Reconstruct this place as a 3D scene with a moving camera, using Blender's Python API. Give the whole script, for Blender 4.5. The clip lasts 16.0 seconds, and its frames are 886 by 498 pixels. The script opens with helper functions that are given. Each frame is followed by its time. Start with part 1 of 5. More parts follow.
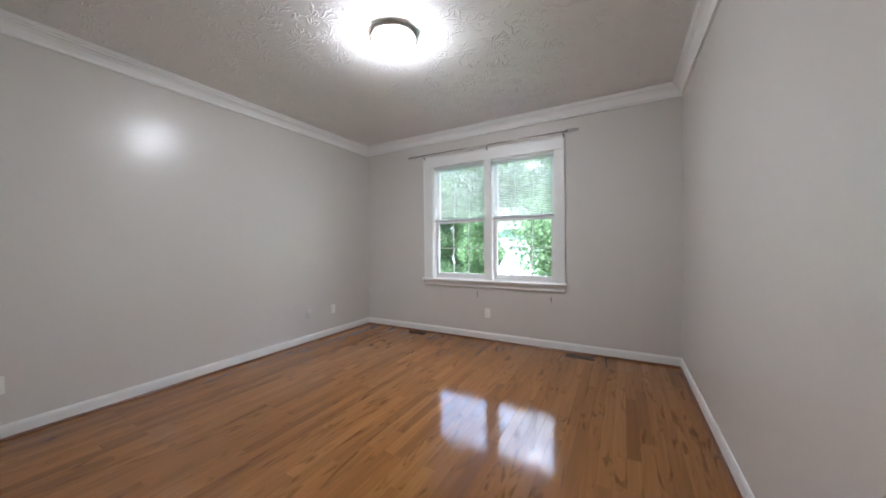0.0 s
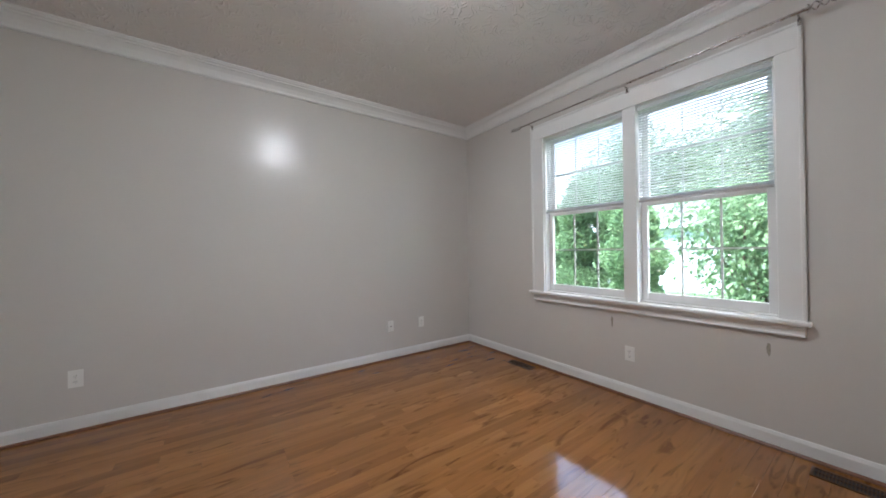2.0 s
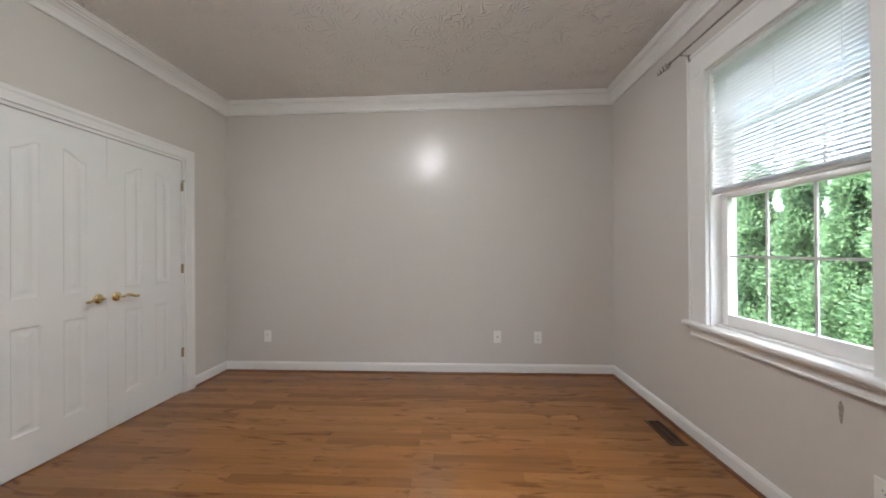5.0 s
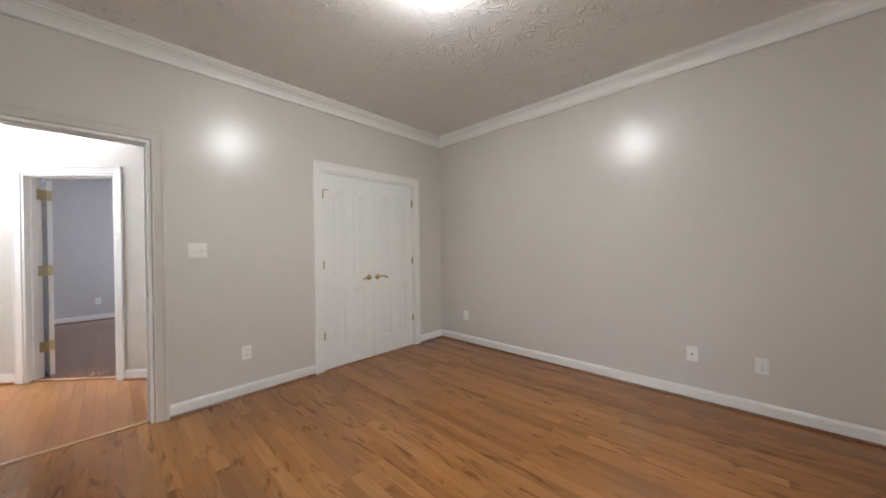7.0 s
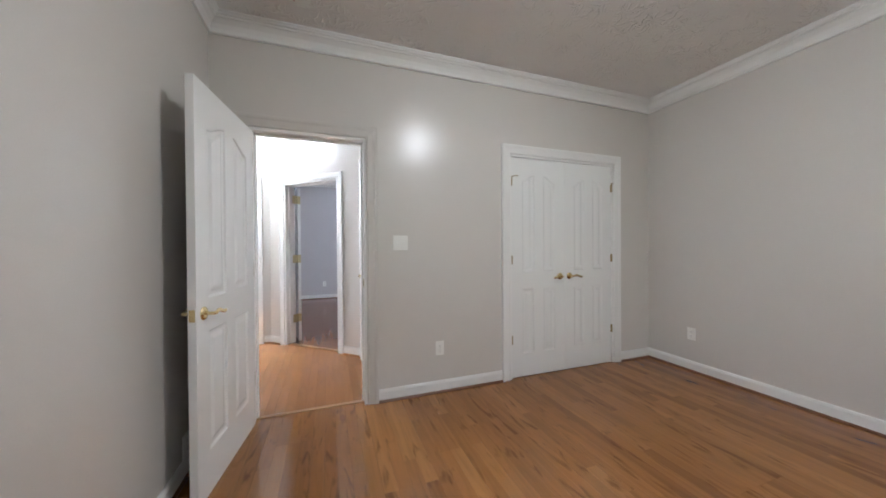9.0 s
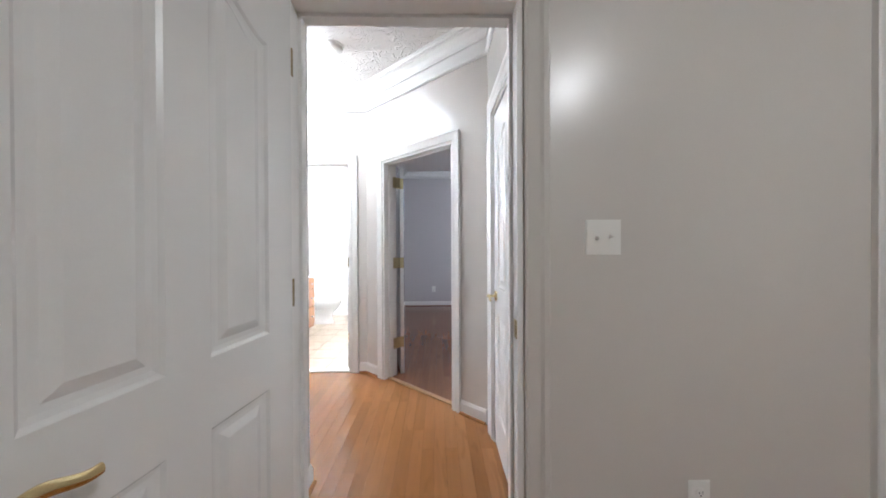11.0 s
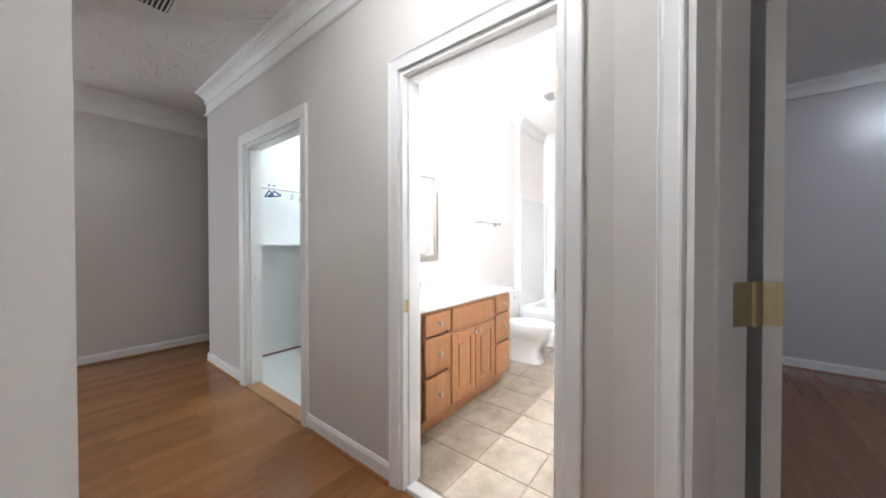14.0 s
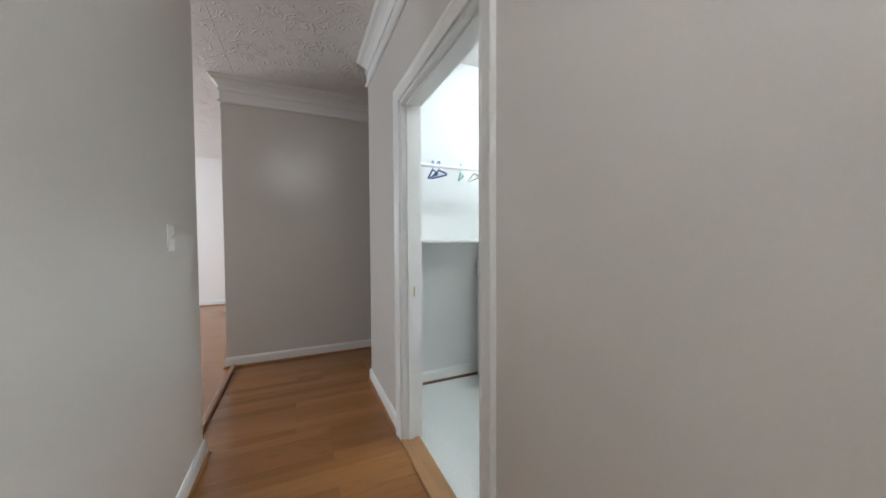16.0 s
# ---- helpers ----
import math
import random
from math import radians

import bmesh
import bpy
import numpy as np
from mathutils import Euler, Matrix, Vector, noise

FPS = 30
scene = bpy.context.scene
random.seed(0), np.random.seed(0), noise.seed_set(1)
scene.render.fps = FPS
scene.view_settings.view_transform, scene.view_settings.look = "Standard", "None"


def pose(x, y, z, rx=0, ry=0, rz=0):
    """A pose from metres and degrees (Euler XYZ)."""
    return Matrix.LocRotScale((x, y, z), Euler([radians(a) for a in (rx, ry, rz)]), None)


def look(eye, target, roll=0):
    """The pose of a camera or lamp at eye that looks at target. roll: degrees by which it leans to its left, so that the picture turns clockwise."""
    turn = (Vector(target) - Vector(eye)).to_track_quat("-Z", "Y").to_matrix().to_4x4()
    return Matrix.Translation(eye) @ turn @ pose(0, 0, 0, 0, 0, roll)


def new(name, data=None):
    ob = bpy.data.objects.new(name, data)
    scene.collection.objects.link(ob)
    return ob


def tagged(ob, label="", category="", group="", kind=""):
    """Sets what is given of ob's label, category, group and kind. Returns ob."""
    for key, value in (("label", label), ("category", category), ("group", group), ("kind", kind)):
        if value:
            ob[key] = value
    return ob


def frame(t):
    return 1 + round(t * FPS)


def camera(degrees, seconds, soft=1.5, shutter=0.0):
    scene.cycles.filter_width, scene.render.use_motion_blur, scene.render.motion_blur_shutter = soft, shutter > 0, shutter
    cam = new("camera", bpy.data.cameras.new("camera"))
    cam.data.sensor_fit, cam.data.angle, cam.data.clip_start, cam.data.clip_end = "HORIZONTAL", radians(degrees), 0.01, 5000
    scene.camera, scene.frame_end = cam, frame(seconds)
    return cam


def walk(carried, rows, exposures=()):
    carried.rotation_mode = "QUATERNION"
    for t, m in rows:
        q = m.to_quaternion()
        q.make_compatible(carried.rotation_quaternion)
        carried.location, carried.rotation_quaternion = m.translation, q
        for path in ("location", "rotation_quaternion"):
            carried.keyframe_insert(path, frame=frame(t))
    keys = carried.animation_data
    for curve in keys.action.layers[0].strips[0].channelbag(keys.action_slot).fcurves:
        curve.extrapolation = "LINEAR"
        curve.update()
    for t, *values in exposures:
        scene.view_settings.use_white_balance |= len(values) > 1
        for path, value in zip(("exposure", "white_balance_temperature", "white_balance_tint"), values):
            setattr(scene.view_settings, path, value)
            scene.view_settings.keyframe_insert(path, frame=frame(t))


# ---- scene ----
cam = camera(108.4, 16.0, 1.8)
PATH = [
    (0, (3.481, -3.814, 1.223), (2.503, -2.07, 1.196), -0.7),
    (0.5, (3.376, -3.526, 1.211), (2.223, -1.892, 1.183), -0.8),
    (1, (3.318, -3.205, 1.215), (1.989, -1.711, 1.185), -0.8),
    (1.5, (3.239, -2.923, 1.203), (1.754, -1.584, 1.187), -0.8),
    (2, (3.201, -2.67, 1.185), (1.57, -1.513, 1.194), -0.8),
    (2.5, (3.176, -2.324, 1.21), (1.4, -1.402, 1.197), -0.8),
    (3, (3.124, -2.065, 1.204), (1.258, -1.347, 1.183), -0.7),
    (5.5, (3.181, -1.266, 1.24), (1.239, -1.743, 1.233), -0.5),
    (6, (3.122, -1.008, 1.273), (1.335, -1.905, 1.248), -0.8),
    (6.5, (3.154, -0.877, 1.245), (1.528, -2.042, 1.233), -0.9),
    (7, (3.195, -0.79, 1.231), (1.75, -2.172, 1.224), -0.8),
    (7.5, (3.297, -0.801, 1.209), (2.005, -2.327, 1.21), -0.5),
    (8, (3.339, -0.87, 1.207), (2.228, -2.533, 1.199), -0.3),
    (8.5, (3.298, -1.096, 1.196), (2.414, -2.89, 1.185), -0.3),
    (9, (3.262, -1.39, 1.206), (2.583, -3.271, 1.19), -0.4),
    (11.3, (3.27, -3.063, 1.206), (3.327, -5.062, 1.196), -0.1),
    (11.5, (3.286, -3.211, 1.196), (3.407, -5.207, 1.188), 0.0),
    (12, (3.325, -3.571, 1.209), (3.618, -5.549, 1.193), -0.2),
    (12.5, (3.378, -3.919, 1.208), (3.907, -5.848, 1.189), -0.1),
    (13, (3.482, -4.266, 1.218), (4.248, -6.113, 1.19), -0.2),
    (13.5, (3.604, -4.554, 1.194), (4.613, -6.281, 1.176), -0.1),
    (14, (3.752, -4.843, 1.197), (4.985, -6.418, 1.172), 0.0),
    (14.5, (3.976, -5.067, 1.222), (5.387, -6.484, 1.178), -0.1),
    (15, (4.252, -5.211, 1.233), (5.814, -6.46, 1.184), -0.0),
    (15.5, (4.561, -5.322, 1.239), (6.267, -6.365, 1.179), -0.1),
    (16, (4.889, -5.387, 1.22), (6.714, -6.204, 1.158), -0.3),
]
EXPOSURES = [(0.0, 2.93, 5450, 10), (3.0, 2.74, 5500, 9), (6.5, 3.06, 5900, 10), (9.0, 2.95, 5550, 9), (11.5, 2.48, 5700, 10), (12.5, 2.13, 5800, 10), (13.5, 2.02, 5850, 10), (14.5, 1.63, 5900, 11), (15.0, 1.43, 5950, 10), (15.5, 1.46, 5950, 10), (16.0, 1.76, 5950, 9)]
walk(cam, [(t, look(eye, target, roll)) for t, eye, target, roll in PATH], EXPOSURES)

# ---- world, sun and lamps ----
world = bpy.data.worlds.new("overcast")
scene.world = world
world.use_nodes = True
wn = world.node_tree
sky = wn.nodes.new("ShaderNodeTexSky")
sky.sky_type, sky.sun_disc = "NISHITA", False
sky.sun_elevation, sky.sun_rotation = radians(50), radians(20)
sky.air_density, sky.dust_density = 1.0, 4.0
wn.links.new(sky.outputs["Color"], wn.nodes["Background"].inputs["Color"])
wn.nodes["Background"].inputs["Strength"].default_value = 0.15
sun_data = bpy.data.lights.new("sun", "SUN")
sun_data.energy, sun_data.angle, sun_data.color = 4.6, radians(20), (1.0, 0.96, 0.9)
sun = new("sun", sun_data)
sun.matrix_world = look((0, 0, 30), (9, 19, 0))


def area_lamp(name, m, sx, sy, watts, color=(1, 1, 1)):
    d = bpy.data.lights.new(name, "AREA")
    d.shape, d.size, d.size_y, d.energy, d.color = "RECTANGLE", sx, sy, watts, color
    ob = new(name, d)
    ob.matrix_world = m
    return ob


# added area lamp that brightens the far room; no window is modelled there
area_lamp("far_room_light", look((10.2, -1.0, 1.6), (10.2, -4.5, 1.2)), 2.2, 1.5, 40, (0.92, 0.97, 1.0))

LAMP_ROOM = 20.5
LAMP_HALL = 22.5
LAMP_BED = 30.0
LAMP_BATH = 118.0
LAMP_LAUNDRY = 28.0

# ---- materials ----


def nodes_of(name):
    m = bpy.data.materials.new(name)
    m.use_nodes = True
    nt = m.node_tree
    return m, nt, nt.nodes["Principled BSDF"]


def node(nt, kind, **values):
    n = nt.nodes.new(kind)
    for k, v in values.items():
        n.inputs[k.replace("_", " ")].default_value = v
    return n


def ramp(nt, fac, c0, c1, p0=0.3, p1=0.7):
    r = nt.nodes.new("ShaderNodeValToRGB")
    e = r.color_ramp.elements
    e[0].position, e[1].position = p0, p1
    e[0].color, e[1].color = (*c0, 1), (*c1, 1)
    nt.links.new(fac, r.inputs["Fac"])
    return r.outputs["Color"]


def coords(nt, scale=(1, 1, 1), shift=None):
    tc = nt.nodes.new("ShaderNodeTexCoord")
    mp = nt.nodes.new("ShaderNodeMapping")
    mp.inputs["Scale"].default_value = scale
    nt.links.new(tc.outputs["Object"], mp.inputs["Vector"])
    if shift is not None:
        nt.links.new(shift, mp.inputs["Location"])
    return mp.outputs["Vector"]


def bump(nt, bsdf, height, strength, distance):
    b = node(nt, "ShaderNodeBump", Strength=strength, Distance=distance)
    nt.links.new(height, b.inputs["Height"])
    nt.links.new(b.outputs["Normal"], bsdf.inputs["Normal"])


def painted(name, c, rough=0.45, grain=900.0, depth=0.0004, strength=0.25, mottle=0.03, metal=0.0):
    """Paint or plain finish with a fine mottled roller texture."""
    m, nt, b = nodes_of(name)
    v = coords(nt)
    fine = node(nt, "ShaderNodeTexNoise", Scale=grain, Detail=2.0)
    nt.links.new(v, fine.inputs["Vector"])
    lo, hi = [tuple(min(1, x * k) for x in c) for k in (1 - mottle, 1 + mottle)]
    nt.links.new(ramp(nt, fine.outputs["Fac"], lo, hi), b.inputs["Base Color"])
    b.inputs["Roughness"].default_value = rough
    b.inputs["Metallic"].default_value = metal
    bump(nt, b, fine.outputs["Fac"], strength, depth)
    return m


def metal(name, c, rough=0.2):
    m, nt, b = nodes_of(name)
    n = node(nt, "ShaderNodeTexNoise", Scale=60.0, Detail=3.0)
    nt.links.new(coords(nt), n.inputs["Vector"])
    rr = node(nt, "ShaderNodeMapRange")
    rr.inputs["To Min"].default_value, rr.inputs["To Max"].default_value = rough * 0.7, rough * 1.5
    nt.links.new(n.outputs["Fac"], rr.inputs["Value"])
    nt.links.new(rr.outputs["Result"], b.inputs["Roughness"])
    b.inputs["Base Color"].default_value, b.inputs["Metallic"].default_value = (*c, 1), 1.0
    return m


def wood(name, dark, mid, light, rough=0.22, along="y", island=False, spread=1.0, streaks=0.0, wave=0.0):
    """Boards: every piece has a tone of its own, long grain along it, dark mineral streaks and a slightly cupped face."""
    m, nt, b = nodes_of(name)
    if island:
        rnd = nt.nodes.new("ShaderNodeNewGeometry").outputs["Random Per Island"]
    else:
        rnd = nt.nodes.new("ShaderNodeObjectInfo").outputs["Random"]
    mul = nt.nodes.new("ShaderNodeMath")
    mul.operation = "MULTIPLY"
    mul.inputs[1].default_value = 37.0
    nt.links.new(rnd, mul.inputs[0])

    def along_grain(fine, long):
        sc = {"y": (fine, long, fine), "x": (long, fine, fine), "z": (fine, fine, long)}[along]
        return coords(nt, sc, mul.outputs[0])

    def times(a, b_):
        mx = nt.nodes.new("ShaderNodeMix")
        mx.data_type, mx.blend_type = "RGBA", "MULTIPLY"
        mx.inputs["Factor"].default_value = 1.0
        nt.links.new(a, mx.inputs["A"])
        nt.links.new(b_, mx.inputs["B"])
        return mx.outputs["Result"]

    grain = node(nt, "ShaderNodeTexNoise", Scale=1.0, Detail=5.0, Roughness=0.58, Distortion=0.9)
    nt.links.new(along_grain(22, 1.3), grain.inputs["Vector"])
    pores = node(nt, "ShaderNodeTexNoise", Scale=9.0, Detail=3.0)
    nt.links.new(along_grain(26, 1.6), pores.inputs["Vector"])
    tone = nt.nodes.new("ShaderNodeValToRGB")
    e = tone.color_ramp.elements
    e[0].position, e[1].position = 0.0, 1.0
    e[0].color, e[1].color = (*dark, 1), (*light, 1)
    k = e.new(0.14)
    k.color = (*[d * 0.35 + q * 0.65 for d, q in zip(dark, mid)], 1)
    k = e.new(0.5)
    k.color = (*mid, 1)
    nt.links.new(rnd, tone.inputs["Fac"])
    shade = ramp(nt, grain.outputs["Fac"], (1 - 0.4 * spread,) * 3, (1 + 0.12 * spread,) * 3, 0.32, 0.62)
    colour = times(tone.outputs["Color"], shade)
    if streaks:
        mark = node(nt, "ShaderNodeTexNoise", Scale=1.0, Detail=3.0, Roughness=0.5, Distortion=1.4)
        nt.links.new(along_grain(15, 2.6), mark.inputs["Vector"])
        colour = times(colour, ramp(nt, mark.outputs["Fac"], (1, 1, 1), (1 - 0.62 * streaks, 1 - 0.72 * streaks, 1 - 0.78 * streaks), 0.575, 0.70))
    nt.links.new(colour, b.inputs["Base Color"])
    rr = node(nt, "ShaderNodeMapRange")
    rr.inputs["To Min"].default_value, rr.inputs["To Max"].default_value = rough - 0.03, rough + 0.05
    nt.links.new(grain.outputs["Fac"], rr.inputs["Value"])
    nt.links.new(rr.outputs["Result"], b.inputs["Roughness"])
    if wave:
        cup = node(nt, "ShaderNodeTexNoise", Scale=1.0, Detail=1.0)
        nt.links.new(along_grain(16, 3.0), cup.inputs["Vector"])
        bump(nt, b, cup.outputs["Fac"], wave, 0.0016)
    else:
        bump(nt, b, pores.outputs["Fac"], 0.02, 0.0004)
    return m


def stomped_ceiling(name, c):
    """Stomp-brush plaster: overlapping stars of soft curved ridges."""
    m, nt, b = nodes_of(name)
    v = coords(nt)
    warp = node(nt, "ShaderNodeTexNoise", Scale=7.0, Detail=2.0)
    nt.links.new(v, warp.inputs["Vector"])
    add = nt.nodes.new("ShaderNodeVectorMath")
    add.operation = "MULTIPLY_ADD"
    add.inputs[1].default_value = (0.22, 0.22, 0.0)
    nt.links.new(warp.outputs["Color"], add.inputs[0])
    nt.links.new(v, add.inputs[2])
    cell = node(nt, "ShaderNodeTexVoronoi", Scale=6.5)
    cell.voronoi_dimensions = "2D"
    nt.links.new(add.outputs["Vector"], cell.inputs["Vector"])
    rel = nt.nodes.new("ShaderNodeVectorMath")
    rel.operation = "SUBTRACT"
    nt.links.new(add.outputs["Vector"], rel.inputs[0])
    nt.links.new(cell.outputs["Position"], rel.inputs[1])
    xyz = nt.nodes.new("ShaderNodeSeparateXYZ")
    nt.links.new(rel.outputs["Vector"], xyz.inputs["Vector"])

    def math_node(op, a, bb):
        n = nt.nodes.new("ShaderNodeMath")
        n.operation = op
        for sock, val in zip(n.inputs, (a, bb)):
            if isinstance(val, (int, float)):
                sock.default_value = val
            else:
                nt.links.new(val, sock)
        return n.outputs["Value"]

    ang = math_node("ARCTAN2", xyz.outputs["Y"], xyz.outputs["X"])
    rough = node(nt, "ShaderNodeTexNoise", Scale=16.0, Detail=2.0)
    nt.links.new(v, rough.inputs["Vector"])
    ray = math_node("SINE", math_node("ADD", math_node("MULTIPLY", ang, 11.0), math_node("MULTIPLY", rough.outputs["Fac"], 9.0)), 0.0)
    crest = math_node("POWER", math_node("MAXIMUM", ray, 0.0), 2.2)
    patch = ramp(nt, warp.outputs["Fac"], (0, 0, 0), (1, 1, 1), 0.38, 0.6)
    sep = nt.nodes.new("ShaderNodeSeparateColor")
    nt.links.new(patch, sep.inputs["Color"])
    far = math_node("MINIMUM", math_node("MULTIPLY", cell.outputs["Distance"], 2.2), 1.0)
    high = math_node("MULTIPLY", math_node("MULTIPLY", crest, sep.outputs["Red"]), far)
    bump(nt, b, high, 1.0, 0.0075)
    big = node(nt, "ShaderNodeTexNoise", Scale=1.2, Detail=3.0)
    nt.links.new(v, big.inputs["Vector"])
    nt.links.new(ramp(nt, big.outputs["Fac"], tuple(x * 0.97 for x in c), c), b.inputs["Base Color"])
    b.inputs["Roughness"].default_value = 0.34
    return m


def glowing(name, c, strength):
    m, nt, b = nodes_of(name)
    b.inputs["Base Color"].default_value = (0.9, 0.9, 0.88, 1)
    b.inputs["Emission Color"].default_value = (*c, 1)
    b.inputs["Emission Strength"].default_value = strength
    b.inputs["Roughness"].default_value = 0.3
    return m


def tile_stone(name):
    m, nt, b = nodes_of(name)
    rnd = nt.nodes.new("ShaderNodeObjectInfo").outputs["Random"]
    mul = nt.nodes.new("ShaderNodeMath")
    mul.operation = "MULTIPLY"
    mul.inputs[1].default_value = 23.0
    nt.links.new(rnd, mul.inputs[0])
    n = node(nt, "ShaderNodeTexNoise", Scale=7.0, Detail=8.0, Roughness=0.65)
    nt.links.new(coords(nt, (1, 1, 1), mul.outputs[0]), n.inputs["Vector"])
    nt.links.new(ramp(nt, n.outputs["Fac"], (0.33, 0.265, 0.19), (0.54, 0.47, 0.37), 0.3, 0.68), b.inputs["Base Color"])
    b.inputs["Roughness"].default_value = 0.32
    bump(nt, b, n.outputs["Fac"], 0.15, 0.002)
    return m


def clear_glass(name):
    m, nt, b = nodes_of(name)
    b.inputs["Base Color"].default_value = (0.96, 1.0, 0.99, 1)
    b.inputs["Transmission Weight"].default_value = 1.0
    b.inputs["Roughness"].default_value = 0.0
    b.inputs["IOR"].default_value = 1.45
    return m


def leafy(name, c0, c1):
    """Leaves that differ in tone and let some light through."""
    m, nt, b = nodes_of(name)
    g = nt.nodes.new("ShaderNodeNewGeometry").outputs["Random Per Island"]
    tint = ramp(nt, g, c0, c1, 0.0, 1.0)
    nt.links.new(tint, b.inputs["Base Color"])
    b.inputs["Roughness"].default_value = 0.55
    thin = nt.nodes.new("ShaderNodeBsdfTranslucent")
    nt.links.new(tint, thin.inputs["Color"])
    mix = nt.nodes.new("ShaderNodeMixShader")
    mix.inputs["Fac"].default_value = 0.45
    nt.links.new(b.outputs["BSDF"], mix.inputs[1])
    nt.links.new(thin.outputs["BSDF"], mix.inputs[2])
    nt.links.new(mix.outputs["Shader"], nt.nodes["Material Output"].inputs["Surface"])
    return m


def thin_slat(name, c):
    """Thin enamelled slat that glows a little when lit from behind."""
    m, nt, b = nodes_of(name)
    n = node(nt, "ShaderNodeTexNoise", Scale=300.0, Detail=2.0)
    nt.links.new(coords(nt), n.inputs["Vector"])
    tint = ramp(nt, n.outputs["Fac"], tuple(x * 0.97 for x in c), c)
    nt.links.new(tint, b.inputs["Base Color"])
    b.inputs["Roughness"].default_value = 0.4
    thin = nt.nodes.new("ShaderNodeBsdfTranslucent")
    nt.links.new(tint, thin.inputs["Color"])
    mix = nt.nodes.new("ShaderNodeMixShader")
    mix.inputs["Fac"].default_value = 0.55
    nt.links.new(b.outputs["BSDF"], mix.inputs[1])
    nt.links.new(thin.outputs["BSDF"], mix.inputs[2])
    nt.links.new(mix.outputs["Shader"], nt.nodes["Material Output"].inputs["Surface"])
    return m


WALL = painted("wall_paint", (0.622, 0.589, 0.547), 0.27, 160.0, 0.0004, 0.2, 0.012)
WALL_BED = painted("grey_wall_paint", (0.56, 0.53, 0.53), 0.27, 160.0, 0.0004, 0.2, 0.012)
WALL_WHITE = painted("white_wall_paint", (0.82, 0.785, 0.755), 0.42, 260.0, 0.0005, 0.25, 0.006)
WALL_LAUNDRY = painted("pale_laundry_paint", (0.76, 0.765, 0.75), 0.5, 260.0, 0.0005, 0.25, 0.006)
CEIL = stomped_ceiling("stomped_plaster", (0.80, 0.775, 0.75))
TRIM = painted("white_trim_paint", (0.78, 0.77, 0.745), 0.33, 420.0, 0.0001, 0.12, 0.008)
DOOR = painted("white_door_paint", (0.79, 0.79, 0.77), 0.27, 330.0, 0.00015, 0.15, 0.008)
PLASTIC = painted("white_plastic", (0.80, 0.79, 0.75), 0.3, 900.0, 0.0001, 0.1, 0.01)
# near-black for outlet slots; also stands for shade inside register and grille
SLOT = painted("dark_slot", (0.03, 0.03, 0.03), 0.5)
OAK = wood("oak_floor", (0.215, 0.085, 0.022), (0.28, 0.120, 0.031), (0.325, 0.148, 0.040), 0.085, spread=0.42, streaks=0.75, wave=0.3)
OAK_HALL = wood("honey_oak_floor", (0.225, 0.091, 0.025), (0.275, 0.115, 0.033), (0.315, 0.138, 0.042), 0.22, spread=0.22, streaks=0.25, wave=0.15)
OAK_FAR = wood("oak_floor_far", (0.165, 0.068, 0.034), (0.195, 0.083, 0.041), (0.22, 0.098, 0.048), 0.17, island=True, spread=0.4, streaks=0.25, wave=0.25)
SHOE = wood("stained_shoe_moulding", (0.13, 0.05, 0.022), (0.17, 0.068, 0.03), (0.2, 0.085, 0.036), 0.35, "x", spread=0.5)
THRESH = wood("oak_threshold", (0.3, 0.15, 0.06), (0.36, 0.19, 0.08), (0.4, 0.22, 0.1), 0.3, "x", spread=0.6)
MAPLE = wood("honey_maple_cabinet", (0.42, 0.19, 0.075), (0.47, 0.215, 0.088), (0.52, 0.25, 0.105), 0.33, "z", spread=0.45)
SUB = painted("dark_subfloor", (0.05, 0.03, 0.02), 0.8)
GROUT = painted("tan_grout", (0.40, 0.35, 0.28), 0.8)
TILE = tile_stone("beige_stone_tile")
VINYL = painted("pale_vinyl", (0.66, 0.67, 0.64), 0.4, 90.0, 0.0006, 0.2, 0.06)
BRASS = metal("polished_brass", (0.80, 0.66, 0.36), 0.2)
HINGEBRASS = metal("satin_brass_hinge", (0.50, 0.42, 0.24), 0.34)
OLDBRASS = metal("worn_brass", (0.34, 0.27, 0.15), 0.42)
CHROME = metal("chrome", (0.56, 0.57, 0.59), 0.1)
NICKEL = metal("brushed_nickel", (0.55, 0.53, 0.5), 0.28)
PANMETAL = painted("pale_satin_nickel", (0.62, 0.61, 0.59), 0.38, 500.0, 0.0001, 0.1, 0.02, 0.35)
BRONZE = metal("bronze_register", (0.16, 0.10, 0.06), 0.4)
CERAMIC = painted("white_ceramic", (0.84, 0.84, 0.83), 0.1, 40.0, 0.0001, 0.03, 0.01)
ACRYLIC = painted("white_acrylic_surround", (0.87, 0.87, 0.855), 0.16, 30.0, 0.0001, 0.03, 0.01)
MARBLE = painted("white_cultured_marble", (0.85, 0.84, 0.82), 0.14, 40.0, 0.0001, 0.03, 0.02)
MIRROR = metal("mirror_silver", (0.9, 0.9, 0.9), 0.01)
MIRFRAME = painted("pewter_mirror_frame", (0.22, 0.19, 0.16), 0.35, 300.0, 0.0006, 0.3)
GLASS = clear_glass("window_glass")
SLATM = thin_slat("white_blind_slat", (0.86, 0.87, 0.87))
CLOTHBLUE = painted("blue_plastic", (0.05, 0.12, 0.36), 0.4)
MINT = painted("mint_plastic", (0.35, 0.62, 0.52), 0.4)
SIDING = painted("pale_grey_siding", (0.66, 0.68, 0.70), 0.6)
ROOFING = painted("grey_shingles", (0.12, 0.12, 0.12), 0.8)
GRASS = painted("lawn", (0.06, 0.12, 0.03), 0.9, 60.0, 0.01, 0.6, 0.3)
